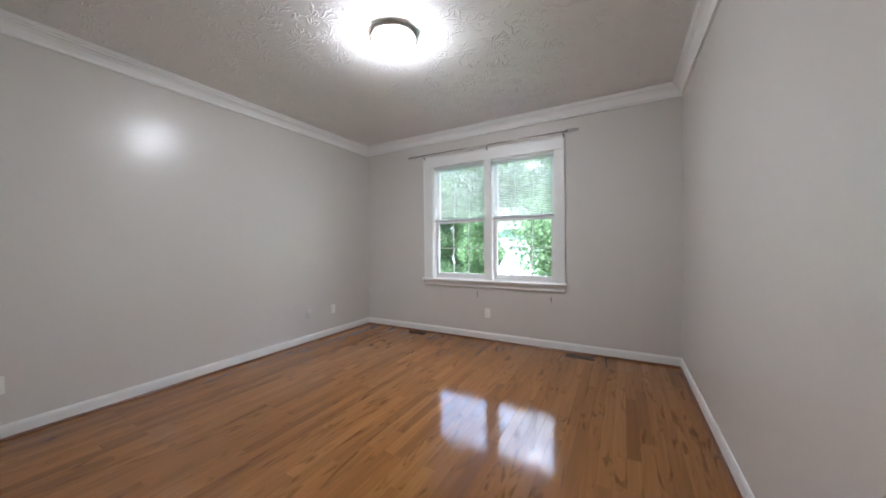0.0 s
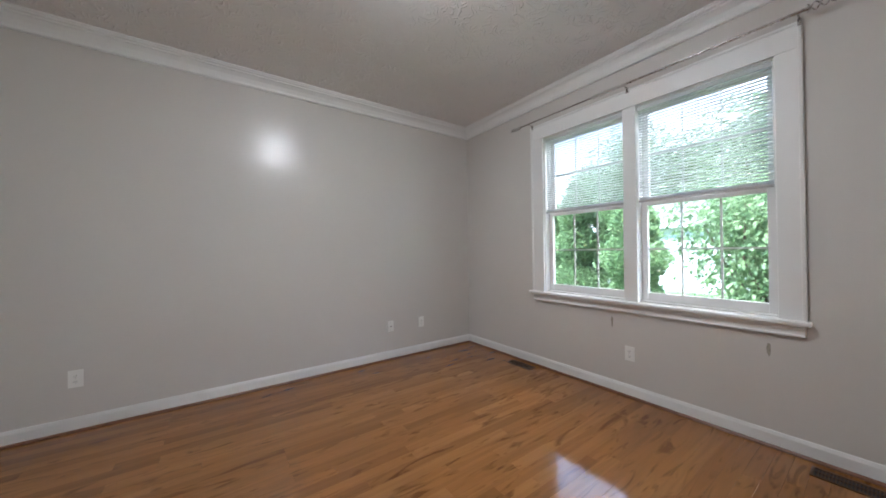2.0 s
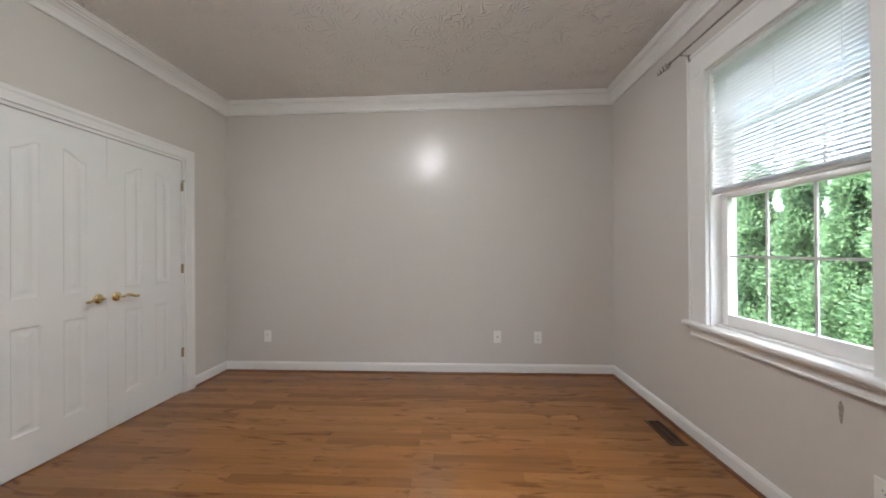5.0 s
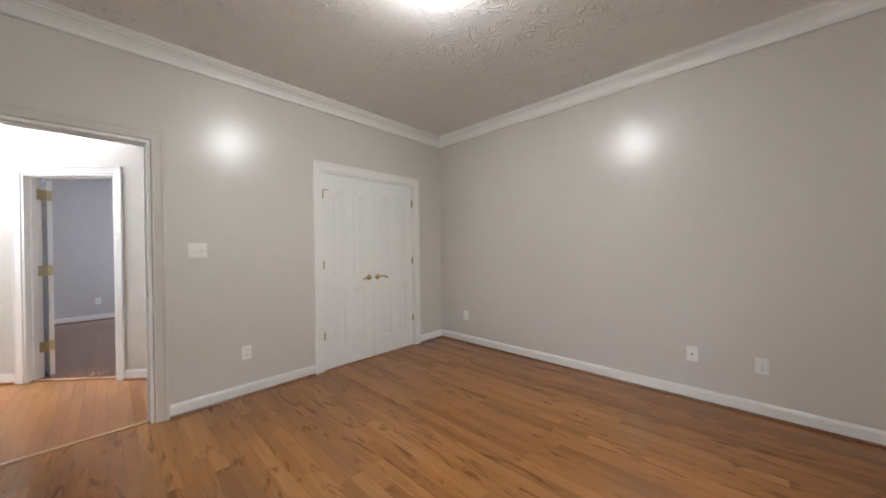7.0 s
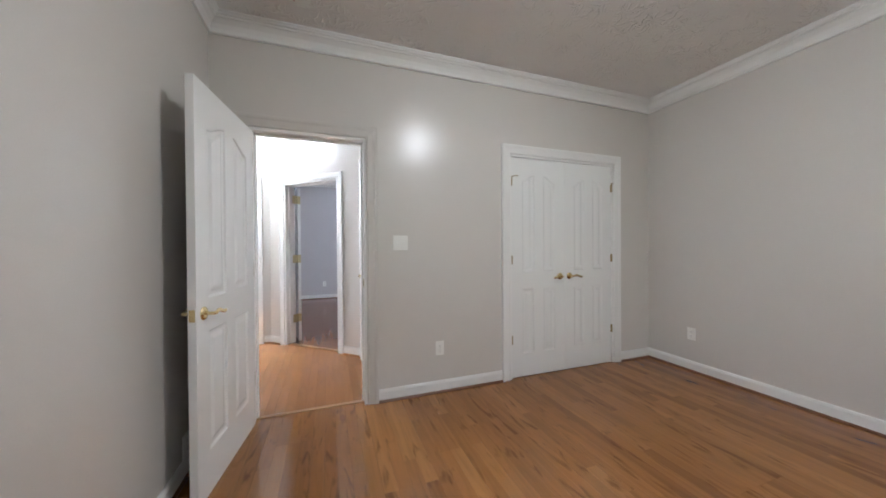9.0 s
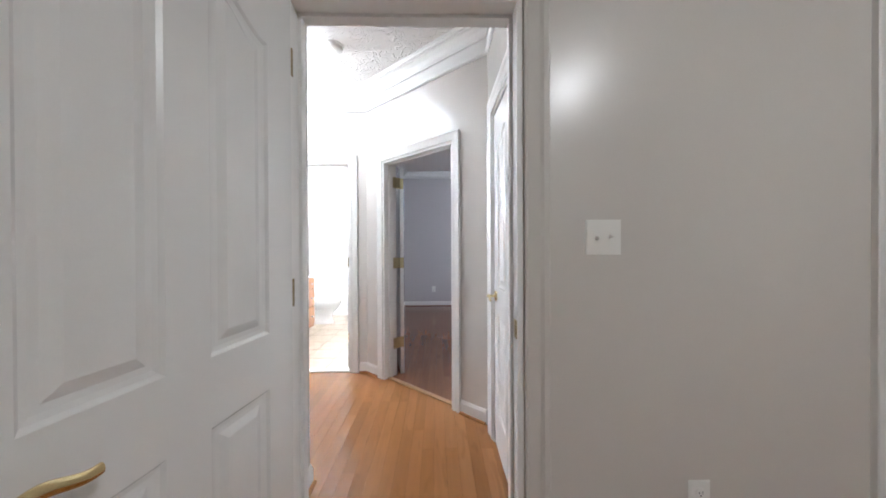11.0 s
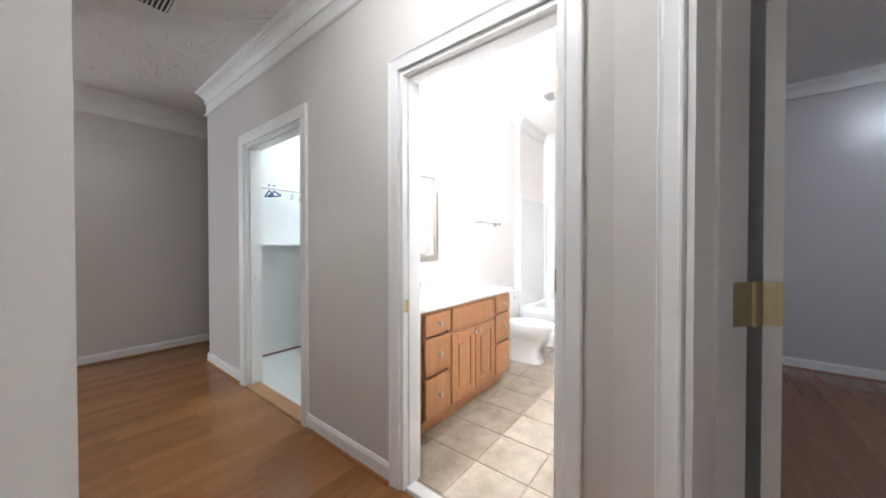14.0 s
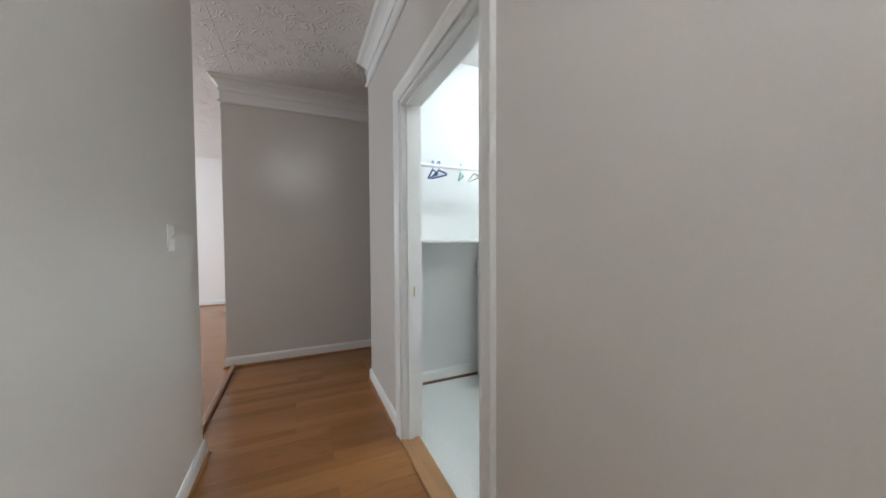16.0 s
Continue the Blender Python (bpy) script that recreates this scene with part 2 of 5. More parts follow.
BARK = painted("bark", (0.10, 0.075, 0.05), 0.9, 40.0, 0.01, 0.7, 0.2)
LEAF_HEDGE = leafy("arborvitae_foliage", (0.14, 0.23, 0.11), (0.26, 0.37, 0.18))
LEAF_TREE = leafy("broadleaf_foliage", (0.11, 0.19, 0.09), (0.24, 0.34, 0.16))

# ---- mesh helpers ----


def mesh_of(name, bm, material, smooth=False):
    me = bpy.data.meshes.new(name)
    bmesh.ops.recalc_face_normals(bm, faces=bm.faces)
    bm.to_mesh(me)
    bm.free()
    for mt in material if isinstance(material, (list, tuple)) else [material]:
        me.materials.append(mt)
    if smooth:
        for p in me.polygons:
            p.use_smooth = True
        me.set_sharp_from_angle(angle=radians(38))
    return me


def thing(name, label="", category="", group="", kind="", m=None):
    ob = new(name)
    ob.empty_display_size = 0.1
    if m is not None:
        ob.matrix_world = m
    return tagged(ob, label, category, group, kind)


def solid(name, bm, material, label="", category="", group="", kind="", m=None, smooth=False):
    ob = new(name, mesh_of(name, bm, material, smooth))
    if m is not None:
        ob.matrix_world = m
    return tagged(ob, label, category, group, kind)


def part(name, bm, material, parent, label="", m=None, smooth=False):
    data = bm if isinstance(bm, bpy.types.Mesh) else mesh_of(name, bm, material, smooth)
    ob = new(name, data)
    ob.parent = parent
    if m is not None:
        ob.matrix_basis = m
    return tagged(ob, label)


def box(x0, x1, y0, y1, z0, z1, bm=None, bevel=0.0):
    bm = bm or bmesh.new()
    r = bmesh.ops.create_cube(bm, size=1)
    vs = r["verts"]
    bmesh.ops.scale(bm, vec=(x1 - x0, y1 - y0, z1 - z0), verts=vs)
    bmesh.ops.translate(bm, vec=((x0 + x1) / 2, (y0 + y1) / 2, (z0 + z1) / 2), verts=vs)
    if bevel:
        es = {e for v in vs for e in v.link_edges}
        bmesh.ops.bevel(bm, geom=list(es), offset=bevel, segments=2, affect="EDGES", profile=0.5)
    return bm


def rod(p, q, r, bm=None, seg=12, r2=None):
    bm = bm or bmesh.new()
    p, q = Vector(p), Vector(q)
    d = q - p
    m = Matrix.Translation((p + q) / 2) @ d.to_track_quat("Z", "Y").to_matrix().to_4x4()
    bmesh.ops.create_cone(bm, cap_ends=True, segments=seg, radius1=r, radius2=r if r2 is None else r2, depth=d.length, matrix=m)
    return bm


def tube(points, r, bm=None, seg=10):
    """A bent rod through points, with rounded joints."""
    bm = bm or bmesh.new()
    for a, b in zip(points, points[1:]):
        rod(a, b, r, bm, seg)
    for p in points[1:-1]:
        bmesh.ops.create_uvsphere(bm, u_segments=seg, v_segments=6, radius=r, matrix=Matrix.Translation(p))
    return bm


def lathe(profile, bm=None, seg=28, m=None):
    """Turns (radius, z) pairs round the z axis."""
    bm = bm or bmesh.new()
    rings = []
    for r, z in profile:
        if r < 1e-5:
            rings.append([bm.verts.new((0, 0, z))])
        else:
            rings.append([bm.verts.new((r * math.cos(2 * math.pi * i / seg), r * math.sin(2 * math.pi * i / seg), z)) for i in range(seg)])
    new_verts = [v for ring in rings for v in ring]
    for a, b in zip(rings, rings[1:]):
        for i in range(seg):
            j = (i + 1) % seg
            if len(a) == 1 and len(b) > 1:
                bm.faces.new((a[0], b[i], b[j]))
            elif len(b) == 1 and len(a) > 1:
                bm.faces.new((a[i], a[j], b[0]))
            elif len(a) > 1:
                bm.faces.new((a[i], a[j], b[j], b[i]))
    if m is not None:
        bmesh.ops.transform(bm, matrix=m, verts=new_verts)
    return bm


def moulding(name, path, profile, material, closed=False, side=1, label="", category="", kind="structure", smooth=False):
    """A profile of (out, z) pairs swept along a plan path, mitred; side +1 grows to the left of the path."""
    bm = bmesh.new()
    n = len(path)
    rows = []
    for i in range(n):
        p = Vector(path[i])
        a = Vector(path[(i - 1) % n]) if closed or i > 0 else None
        c = Vector(path[(i + 1) % n]) if closed or i < n - 1 else None
        d0 = (p - a).normalized() if a else (c - p).normalized()
        d1 = (c - p).normalized() if c else d0
        n0, n1 = Vector((-d0.y, d0.x)) * side, Vector((-d1.y, d1.x)) * side
        mit = (n0 + n1) / (1 + n0.dot(n1))
        rows.append([bm.verts.new((p.x + mit.x * o, p.y + mit.y * o, z)) for o, z in profile])
    k = len(profile)
    for i in range(n if closed else n - 1):
        a, b = rows[i], rows[(i + 1) % n]
        for j in range(k):
            bm.faces.new((a[j], a[(j + 1) % k], b[(j + 1) % k], b[j]))
    if not closed:
        bm.faces.new(rows[0])
        bm.faces.new(rows[-1])
    return solid(name, bm, material, label, category, kind=kind, smooth=smooth)


def wall(name, p, q, thick, material, openings=(), z1=2.74, label="", z0=-0.02):
    """A wall whose face runs from p to q in plan; it grows to the right of that way by thick. openings: (s0, s1, z0, z1)."""
    p, q = Vector(p), Vector(q)
    length = (q - p).length
    bm = bmesh.new()
    cuts = sorted(openings)
    s = 0.0
    for a, b, lo, hi in cuts:
        box(s, a, -thick, 0, z0, z1, bm)
        if lo > z0 + 0.03:
            box(a, b, -thick, 0, z0, lo, bm)
        box(a, b, -thick, 0, hi, z1, bm)
        s = b
    box(s, length, -thick, 0, z0, z1, bm)
    d = (q - p).normalized()
    m = Matrix(((d.x, -d.y, 0, p.x), (d.y, d.x, 0, p.y), (0, 0, 1, 0), (0, 0, 0, 1)))
    return solid(name, bm, material, label or "painted drywall wall in light greige", "wall", kind="structure", m=m)


# ---- structure: the plan ----
RX, RY, H = 3.985, -3.887, 2.74
DOOR_H = 2.03
wall("wall_north", (0 - 0.12, 0), (RX + 0.12, 0), -0.15, WALL, [(1.19 + 0.12, 2.815 + 0.12, 0.76, 2.29)])
wall("wall_west", (0, 0), (0, RY - 0.12), 0.12, WALL)
wall("wall_east", (RX, RY), (RX, 0), 0.12, WALL)
wall("wall_south", (0, RY), (RX, RY), 0.123, WALL, [(0.50, 1.72, 0, DOOR_H), (2.985, 3.76, 0, DOOR_H)])
# closets behind the closed doors
wall("wall_closet_back", (2.76, -4.9), (-0.12, -4.9), -0.10, WALL_WHITE)
wall("wall_closet_side", (1.95, -4.01), (1.95, -4.9), -0.08, WALL_WHITE)
wall("wall_closet_end", (0, -4.01), (0, -4.9), 0.12, WALL_WHITE)
# vestibule and hall
AX, AY, BX, BY = 2.88, -5.09, 3.905, -6.035
wall("wall_vestibule_west", (2.88, -4.01), (AX, AY), 0.12, WALL, [(0.15, 0.91, 0, DOOR_H)])
wall("wall_diagonal_bedroom", (AX, AY), (BX, BY), 0.14, WALL, [(0.310, 1.145, 0, 1.99)])
wall("wall_hall_south", (BX, BY), (7.61, BY), 0.12, WALL,
     [(4.06 - BX, 4.83 - BX, 0, DOOR_H), (5.76 - BX, 6.685 - BX, 0, DOOR_H)])
wall("wall_vestibule_east", (3.88, -4.57), (3.88, -4.01), 0.1, WALL)
wall("wall_diagonal_switch", (4.28, -4.97), (3.88, -4.57), 0.1, WALL)
wall("wall_hall_north", (7.01, -4.97), (4.28, -4.97), 0.165, WALL)
wall("wall_hall_end", (8.45, -7.6), (8.45, -4.83), 0.12, WALL)
wall("wall_hall_return", (7.61, -6.155), (7.61, -7.6), 0.12, WALL)
wall("wall_hall_recess", (7.49, -7.6), (8.57, -7.6), 0.1, WALL)
# far room
wall("wall_far_west", (7.02, 0.5), (7.02, -4.805), 0.12, WALL)
wall("wall_far_east", (12.1, -8.1), (12.1, 0.5), 0.12, WALL_WHITE)
wall("wall_far_north", (6.9, 0.5), (12.2, 0.5), -0.12, WALL)
wall("wall_far_south", (8.57, -8.0), (12.2, -8.0), 0.12, WALL)
# second bedroom
wall("wall_bedroom_south", (3.9, -9.5), (-0.4, -9.5), -0.12, WALL_BED)
wall("wall_bedroom_west", (-0.4, -5.0), (-0.4, -9.6), 0.12, WALL_BED)
wall("wall_bedroom_north", (2.76, -5.0), (-0.5, -5.0), -0.004, WALL_BED)
wall("wall_bedroom_east", (3.91, -6.15), (3.91, -9.6), -0.06, WALL_BED)
# bathroom and laundry
wall("wall_bath_west", (4.03, -6.155), (4.03, -9.6), 0.058, WALL_WHITE)
wall("wall_bath_east", (5.47, -6.155), (5.47, -9.6), -0.06, WALL_WHITE)
wall("wall_alcove", (5.41, -8.64), (5.41, -9.45), -0.058, WALL_WHITE)
wall("wall_alcove_west", (4.09, -8.64), (4.09, -9.45), 0.058, WALL_WHITE)
wall("wall_bath_south", (4.0, -9.45), (5.53, -9.45), 0.12, WALL_WHITE)
wall("wall_laundry_west", (5.60, -6.155), (5.60, -8.1), 0.066, WALL_LAUNDRY)
wall("wall_laundry_east", (7.35, -6.155), (7.35, -8.1), -0.13, WALL_LAUNDRY)
wall("wall_laundry_south", (7.35, -8.0), (5.60, -8.0), -0.1, WALL_LAUNDRY)

for nm, b in (("ceiling_bedroom", (-0.15, RX + 0.12, RY - 0.06, 0.15)), ("ceiling_vestibule", (2.70, 4.3, -6.1, -4.06)), ("ceiling_hall", (4.3, 8.46, -6.1, -4.96)),
              ("ceiling_far_room", (8.5, 12.3, -8.2, 0.7)), ("ceiling_far_room_west", (6.9, 8.5, -4.86, 0.7)), ("ceiling_bath", (3.97, 5.535, -9.6, -6.1)),
              ("ceiling_laundry", (5.535, 7.55, -8.2, -6.1)), ("ceiling_hall_recess", (7.55, 8.46, -8.2, -6.1)),
              ("ceiling_second_bedroom", (-0.6, 3.97, -9.7, -5.0)), ("ceiling_closet", (-0.15, 2.7, -5.0, -4.06))):
    z = 2.742 if nm == "ceiling_second_bedroom" else H
    solid(nm, box(b[0], b[1], b[2], b[3], z, z + 0.12), WALL_WHITE if nm == "ceiling_bath" else CEIL, "smooth white painted ceiling" if nm == "ceiling_bath" else "stomp-textured white plaster ceiling", "ceiling", kind="structure")

# ---- trim ----
CROWN = [(0, 2.615), (0.016, 2.615), (0.020, 2.622), (0.020, 2.632), (0.010, 2.638), (0.012, 2.650), (0.024, 2.676), (0.046, 2.698), (0.058, 2.703), (0.058, 2.714),
         (0.070, 2.718), (0.074, 2.728), (0.082, 2.732), (0.082, 2.741), (0, 2.741)]
BAND = [(0, 2.505), (0.008, 2.505), (0.018, 2.512), (0.020, 2.524), (0.008, 2.532), (0.007, 2.560), (0.007, 2.617), (0, 2.617)]
BASE = [(0, 0.0), (0.014, 0.0), (0.014, 0.078), (0.011, 0.086), (0.009, 0.092), (0.006, 0.098), (0, 0.098)]
SHOE_P = [(0.0141, 0.0), (0.028, 0.0), (0.027, 0.008), (0.022, 0.015), (0.0141, 0.018)]


def base_run(path, shoe=SHOE, label="white painted baseboard"):
    moulding("baseboard", path, BASE, TRIM, label=label, category="baseboard")
    moulding("shoe_moulding", path, SHOE_P, shoe, label="stained wood shoe moulding along the baseboard", category="moulding")


moulding("crown_moulding", [(0, 0), (0, RY), (RX, RY), (RX, 0)], CROWN, TRIM, closed=True, label="white stepped crown moulding", category="crown moulding", smooth=False)
base_run([(1.81, RY), (2.90, RY)])
base_run([(RX, RY + 0.03), (RX, 0), (0, 0), (0, RY), (0.41, RY)])
HALL_RING = [(2.88, -4.01), (AX, AY), (BX, BY), (7.61, BY), (7.61, -7.6), (8.45, -7.6), (8.45, -4.83), (8.57, -4.83)]
moulding("crown_moulding_hall", HALL_RING, CROWN, TRIM, label="white crown moulding along the hall ceiling", category="crown moulding")
moulding("picture_rail_hall", HALL_RING, BAND, TRIM, label="white frieze board with bead under the crown", category="moulding")
HALL_N = [(7.01, -4.80), (7.01, -4.97), (4.28, -4.97), (3.88, -4.57), (3.88, -4.01)]
moulding("crown_moulding_hall_north", HALL_N[1:], CROWN, TRIM, label="white crown moulding along the hall ceiling", category="crown moulding")
base_run(HALL_N, OAK_HALL)
base_run([(AX + 0.012, AY - 0.011), (AX + 0.24 * 0.735, AY - 0.24 * 0.678)], OAK_HALL)
base_run([(AX + 1.215 * 0.735, AY - 1.215 * 0.678), (BX, BY), (3.98, BY)], OAK_HALL)
base_run([(4.898, BY), (5.68, BY)], OAK_HALL)
base_run([(6.765, BY), (7.61, BY), (7.61, -7.6), (8.45, -7.6), (8.45, -4.83), (8.57, -4.83)], OAK_HALL)
base_run([(12.1, -8.0), (12.1, 0.5)], OAK_HALL)
moulding("crown_moulding_bedroom", [(3.91, -6.2), (3.91, -9.5), (-0.4, -9.5), (-0.4, -5.0)], CROWN, TRIM, side=-1, label="white crown moulding", category="crown moulding")
moulding("baseboard_bedroom", [(3.91, -6.2), (3.91, -9.5), (-0.4, -9.5), (-0.4, -5.0)], BASE, TRIM, side=-1, label="white painted baseboard", category="baseboard")
moulding("shoe_moulding_bedroom", [(3.91, -6.2), (3.91, -9.5), (-0.4, -9.5), (-0.4, -5.0)], SHOE_P, SHOE, side=-1, label="stained wood shoe moulding", category="moulding")
moulding("crown_moulding_bath", [(5.47, -6.155), (5.47, -8.64), (5.41, -8.64), (5.41, -9.45), (4.09, -9.45), (4.09, -8.64), (4.03, -8.64), (4.03, -6.155)], CROWN, TRIM, side=-1, label="white crown moulding", category="crown moulding")
moulding("baseboard_laundry", [(7.35, -6.155), (7.35, -8.0), (5.6, -8.0)], BASE, TRIM, side=-1, label="white painted baseboard", category="baseboard")
moulding("shoe_moulding_laundry", [(7.35, -6.155), (7.35, -8.0), (5.6, -8.0)], SHOE_P, SHOE, side=-1, label="stained shoe moulding", category="moulding")


def frame_of(origin, d):
    """A pose whose x runs along d in plan and whose y points to the left of it."""
    d = Vector(d).normalized()
    return Matrix(((d.x, -d.y, 0, origin[0]), (d.y, d.x, 0, origin[1]), (0, 0, 1, 0), (0, 0, 0, 1)))


def door_casing(name, m, s0, s1, top, material=TRIM, w=0.082, label="white moulded door casing"):
    """Mitred casing round an opening, on the face y=0 of the wall frame m, standing out to +y."""
    prof = [(0, 0), (0, 0.012), (0.006, 0.014), (0.012, 0.011), (0.05, 0.015), (0.062, 0.02), (w - 0.004, 0.021), (w, 0.018), (w, 0)]
    pts = [(s0 - 0.004, 0.0, -1, 0), (s0 - 0.004, top + 0.004, -1, 1), (s1 + 0.004, top + 0.004, 1, 1), (s1 + 0.004, 0.0, 1, 0)]
    bm = bmesh.new()
    rows = [[bm.verts.new((x + dx * o, h, z + dz * o)) for o, h in prof] for x, z, dx, dz in pts]
    for a, b in zip(rows, rows[1:]):
        for j in range(len(prof)):
            k = (j + 1) % len(prof)
            bm.faces.new((a[j], a[k], b[k], b[j]))
    bm.faces.new(rows[0])
    bm.faces.new(rows[-1])
    return solid(name, bm, material, label, "door casing", kind="structure", m=m)


def door_jamb(name, m, s0, s1, top, depth, material=TRIM, stop=0.06):
    """Jamb boards that line an opening, with a door stop."""
    bm = bmesh.new()
    t = 0.018
    box(s0 - 0.001, s0 + t, -depth - 0.002, 0.002, 0, top, bm)
    box(s1 - t, s1 + 0.001, -depth - 0.002, 0.002, 0, top, bm)
    box(s0 + t, s1 - t, -depth - 0.002, 0.002, top - t, top + 0.001, bm)
    if stop is not None:
        box(s0 + t, s0 + t + 0.011, -stop - 0.035, -stop, 0, top - t, bm)
        box(s1 - t - 0.011, s1 - t, -stop - 0.035, -stop, 0, top - t, bm)
        box(s0 + t + 0.011, s1 - t - 0.011, -stop - 0.035, -stop, top - t - 0.011, top - t, bm)
    return solid(name, bm, material, "white painted door jamb", "door frame", kind="structure", m=m)


WALL_S = frame_of((0, RY), (1, 0))
WALL_S_BACK = frame_of((0, RY - 0.123), (-1, 0))
door_casing("door_casing_closet", WALL_S, 0.50, 1.72, DOOR_H)
door_jamb("door_jamb_closet", WALL_S, 0.50, 1.72, DOOR_H, 0.123, stop=0.045)
door_casing("door_casing_bedroom", WALL_S, 2.985, 3.76, DOOR_H, WALL, label="door casing painted in the wall's greige")
door_jamb("door_jamb_bedroom", WALL_S, 2.985, 3.76, DOOR_H, 0.123)
WALL_V = frame_of((2.88, -4.01), (0, -1))
door_casing("door_casing_linen", WALL_V, 0.15, 0.91, DOOR_H, w=0.095)
door_jamb("door_jamb_linen", WALL_V, 0.15, 0.91, DOOR_H, 0.12, stop=0.045)
WALL_D = frame_of((AX, AY), (BX - AX, BY - AY))
door_casing("door_casing_second_bedroom", WALL_D, 0.310, 1.145, 1.99, w=0.062)
door_jamb("door_jamb_second_bedroom", WALL_D, 0.310, 1.145, 1.99, 0.14, stop=0.05)
WALL_H = frame_of((0, BY), (1, 0))
door_casing("door_casing_bath", WALL_H, 4.06, 4.83, DOOR_H, w=0.064)
door_jamb("door_jamb_bath", WALL_H, 4.06, 4.83, DOOR_H, 0.12, stop=0.03)
door_casing("door_casing_laundry", WALL_H, 5.76, 6.685, DOOR_H, w=0.078)
door_jamb("door_jamb_laundry", WALL_H, 5.76, 6.685, DOOR_H, 0.12, stop=0.03)

# ---- doors ----


def panel_outline(x0, x1, z0, z1, rise0, rise1, inset=0.0):
    """Outline of a door panel; its top climbs in an S from z1+rise0 to z1+rise1."""
    n = 10 if rise0 != rise1 else 1
    pts = [(x0 + inset, z0 + inset), (x1 - inset, z0 + inset)]
    for i in range(n + 1):
        u = 1 - i / n
        x = x0 + inset + (x1 - x0 - 2 * inset) * u
        s = u * u * (3 - 2 * u)
        pts.append((x, z1 + rise0 + (rise1 - rise0) * s - inset))
    return pts


def leaf_mesh(width, height, thick=0.035):
    """A moulded four-panel door leaf with arched upper panels: x from 0 to width, y from -thick to 0."""
    bm = bmesh.new()
    st, mid, rail = 0.115, 0.105, 0.2
    c = width / 2
    panels = []
    for x0, x1, r0, r1 in ((st, c - mid / 2, 0.0, 0.06), (c + mid / 2, width - st, 0.06, 0.0)):
        panels.append((x0, x1, 0.21, 0.80, 0, 0))
        panels.append((x0, x1, 0.96, height - 0.21, r0, r1))
    for y, sgn in ((0.0, -1), (-thick, 1)):
        edges = []
        loops = [[(0, 0), (width, 0), (width, height), (0, height)]] + [panel_outline(*p) for p in panels]
        for lp in loops:
            vs = [bm.verts.new((x, y, z)) for x, z in lp]
            edges += [bm.edges.new((vs[i], vs[(i + 1) % len(vs)])) for i in range(len(vs))]
        bmesh.ops.triangle_fill(bm, use_beauty=True, use_dissolve=False, edges=edges)
        for p in panels:
            prev = None
            for ins, dep in ((0, 0), (0.008, 0.007), (0.018, 0.009), (0.03, 0.009), (0.052, 0.002)):
                ring = [bm.verts.new((x, y + sgn * dep, z)) for x, z in panel_outline(*p, inset=ins)]
                if prev:
                    for i in range(len(ring)):
                        j = (i + 1) % len(ring)
                        bm.faces.new((prev[i], prev[j], ring[j], ring[i]))
                prev = ring
            bm.faces.new(prev)
    for (xa, za), (xb, zb) in (((0, 0), (width, 0)), ((width, 0), (width, height)), ((width, height), (0, height)), ((0, height), (0, 0))):
        bm.faces.new([bm.verts.new(v) for v in ((xa, 0, za), (xb, 0, zb), (xb, -thick, zb), (xa, -thick, za))])
    bmesh.ops.remove_doubles(bm, verts=bm.verts, dist=0.0002)
    return bm


def lever(parent, x, y, z, way, face, name="door_handle"):
    """A brass wave lever with its rose; way: -1 or 1 along the leaf; face: 1 for the side y=0, -1 for the back."""
    m = Matrix.Translation((x, y, z)) @ Matrix.Diagonal((way, face, 1, 1))
    handle = part(name, lathe([(0, 0.004), (0.031, 0.0), (0.032, 0.004), (0.028, 0.010), (0.016, 0.014), (0.0, 0.016)], m=Matrix.Rotation(radians(-90), 4, "X")),
                  BRASS, parent, "polished brass lever handle", m, True)
    bm = tube([(0, 0.010, 0), (0, 0.048, 0), (0.012, 0.053, 0.002)], 0.0085)
    prev = None
    for i in range(12):
        u = i / 11
        cx, cz = 0.005 + 0.105 * u, 0.008 * math.sin(u * 5.2)
        w, h = 0.006, 0.011 - 0.004 * abs(u - 0.45)
        ring = [bm.verts.new((cx, 0.053 + w * math.cos(a), cz + h * math.sin(a))) for a in [2 * math.pi * k / 10 for k in range(10)]]
        if prev:
            for k in range(10):
                bm.faces.new((prev[k], prev[(k + 1) % 10], ring[(k + 1) % 10], ring[k]))
        else:
            bm.faces.new(ring)
        prev = ring
    bm.faces.new(prev)
    part("lever", bm, BRASS, handle, "", None, True)
    return handle


HINGE_Z = (0.304, 1.06, 1.814)


def door_leaf(name, width, height, m, handle_x, ways, label, sides=(1, -1), handle_z=0.895, plate=True):
    ob = thing(name, label, "door", kind="structure", m=m)
    part("leaf", leaf_mesh(width, height), DOOR, ob, "", None)
    for s in sides:
        lever(ob, handle_x, 0.0 if s == 1 else -0.035, handle_z, ways, s)
    if plate:
        ex = 0.0 if handle_x < width / 2 else width
        part("latch_plate", box(ex - 0.0012, ex + 0.0012, -0.03, -0.005, handle_z - 0.028, handle_z + 0.028), BRASS, ob, "brass latch plate")
    return ob


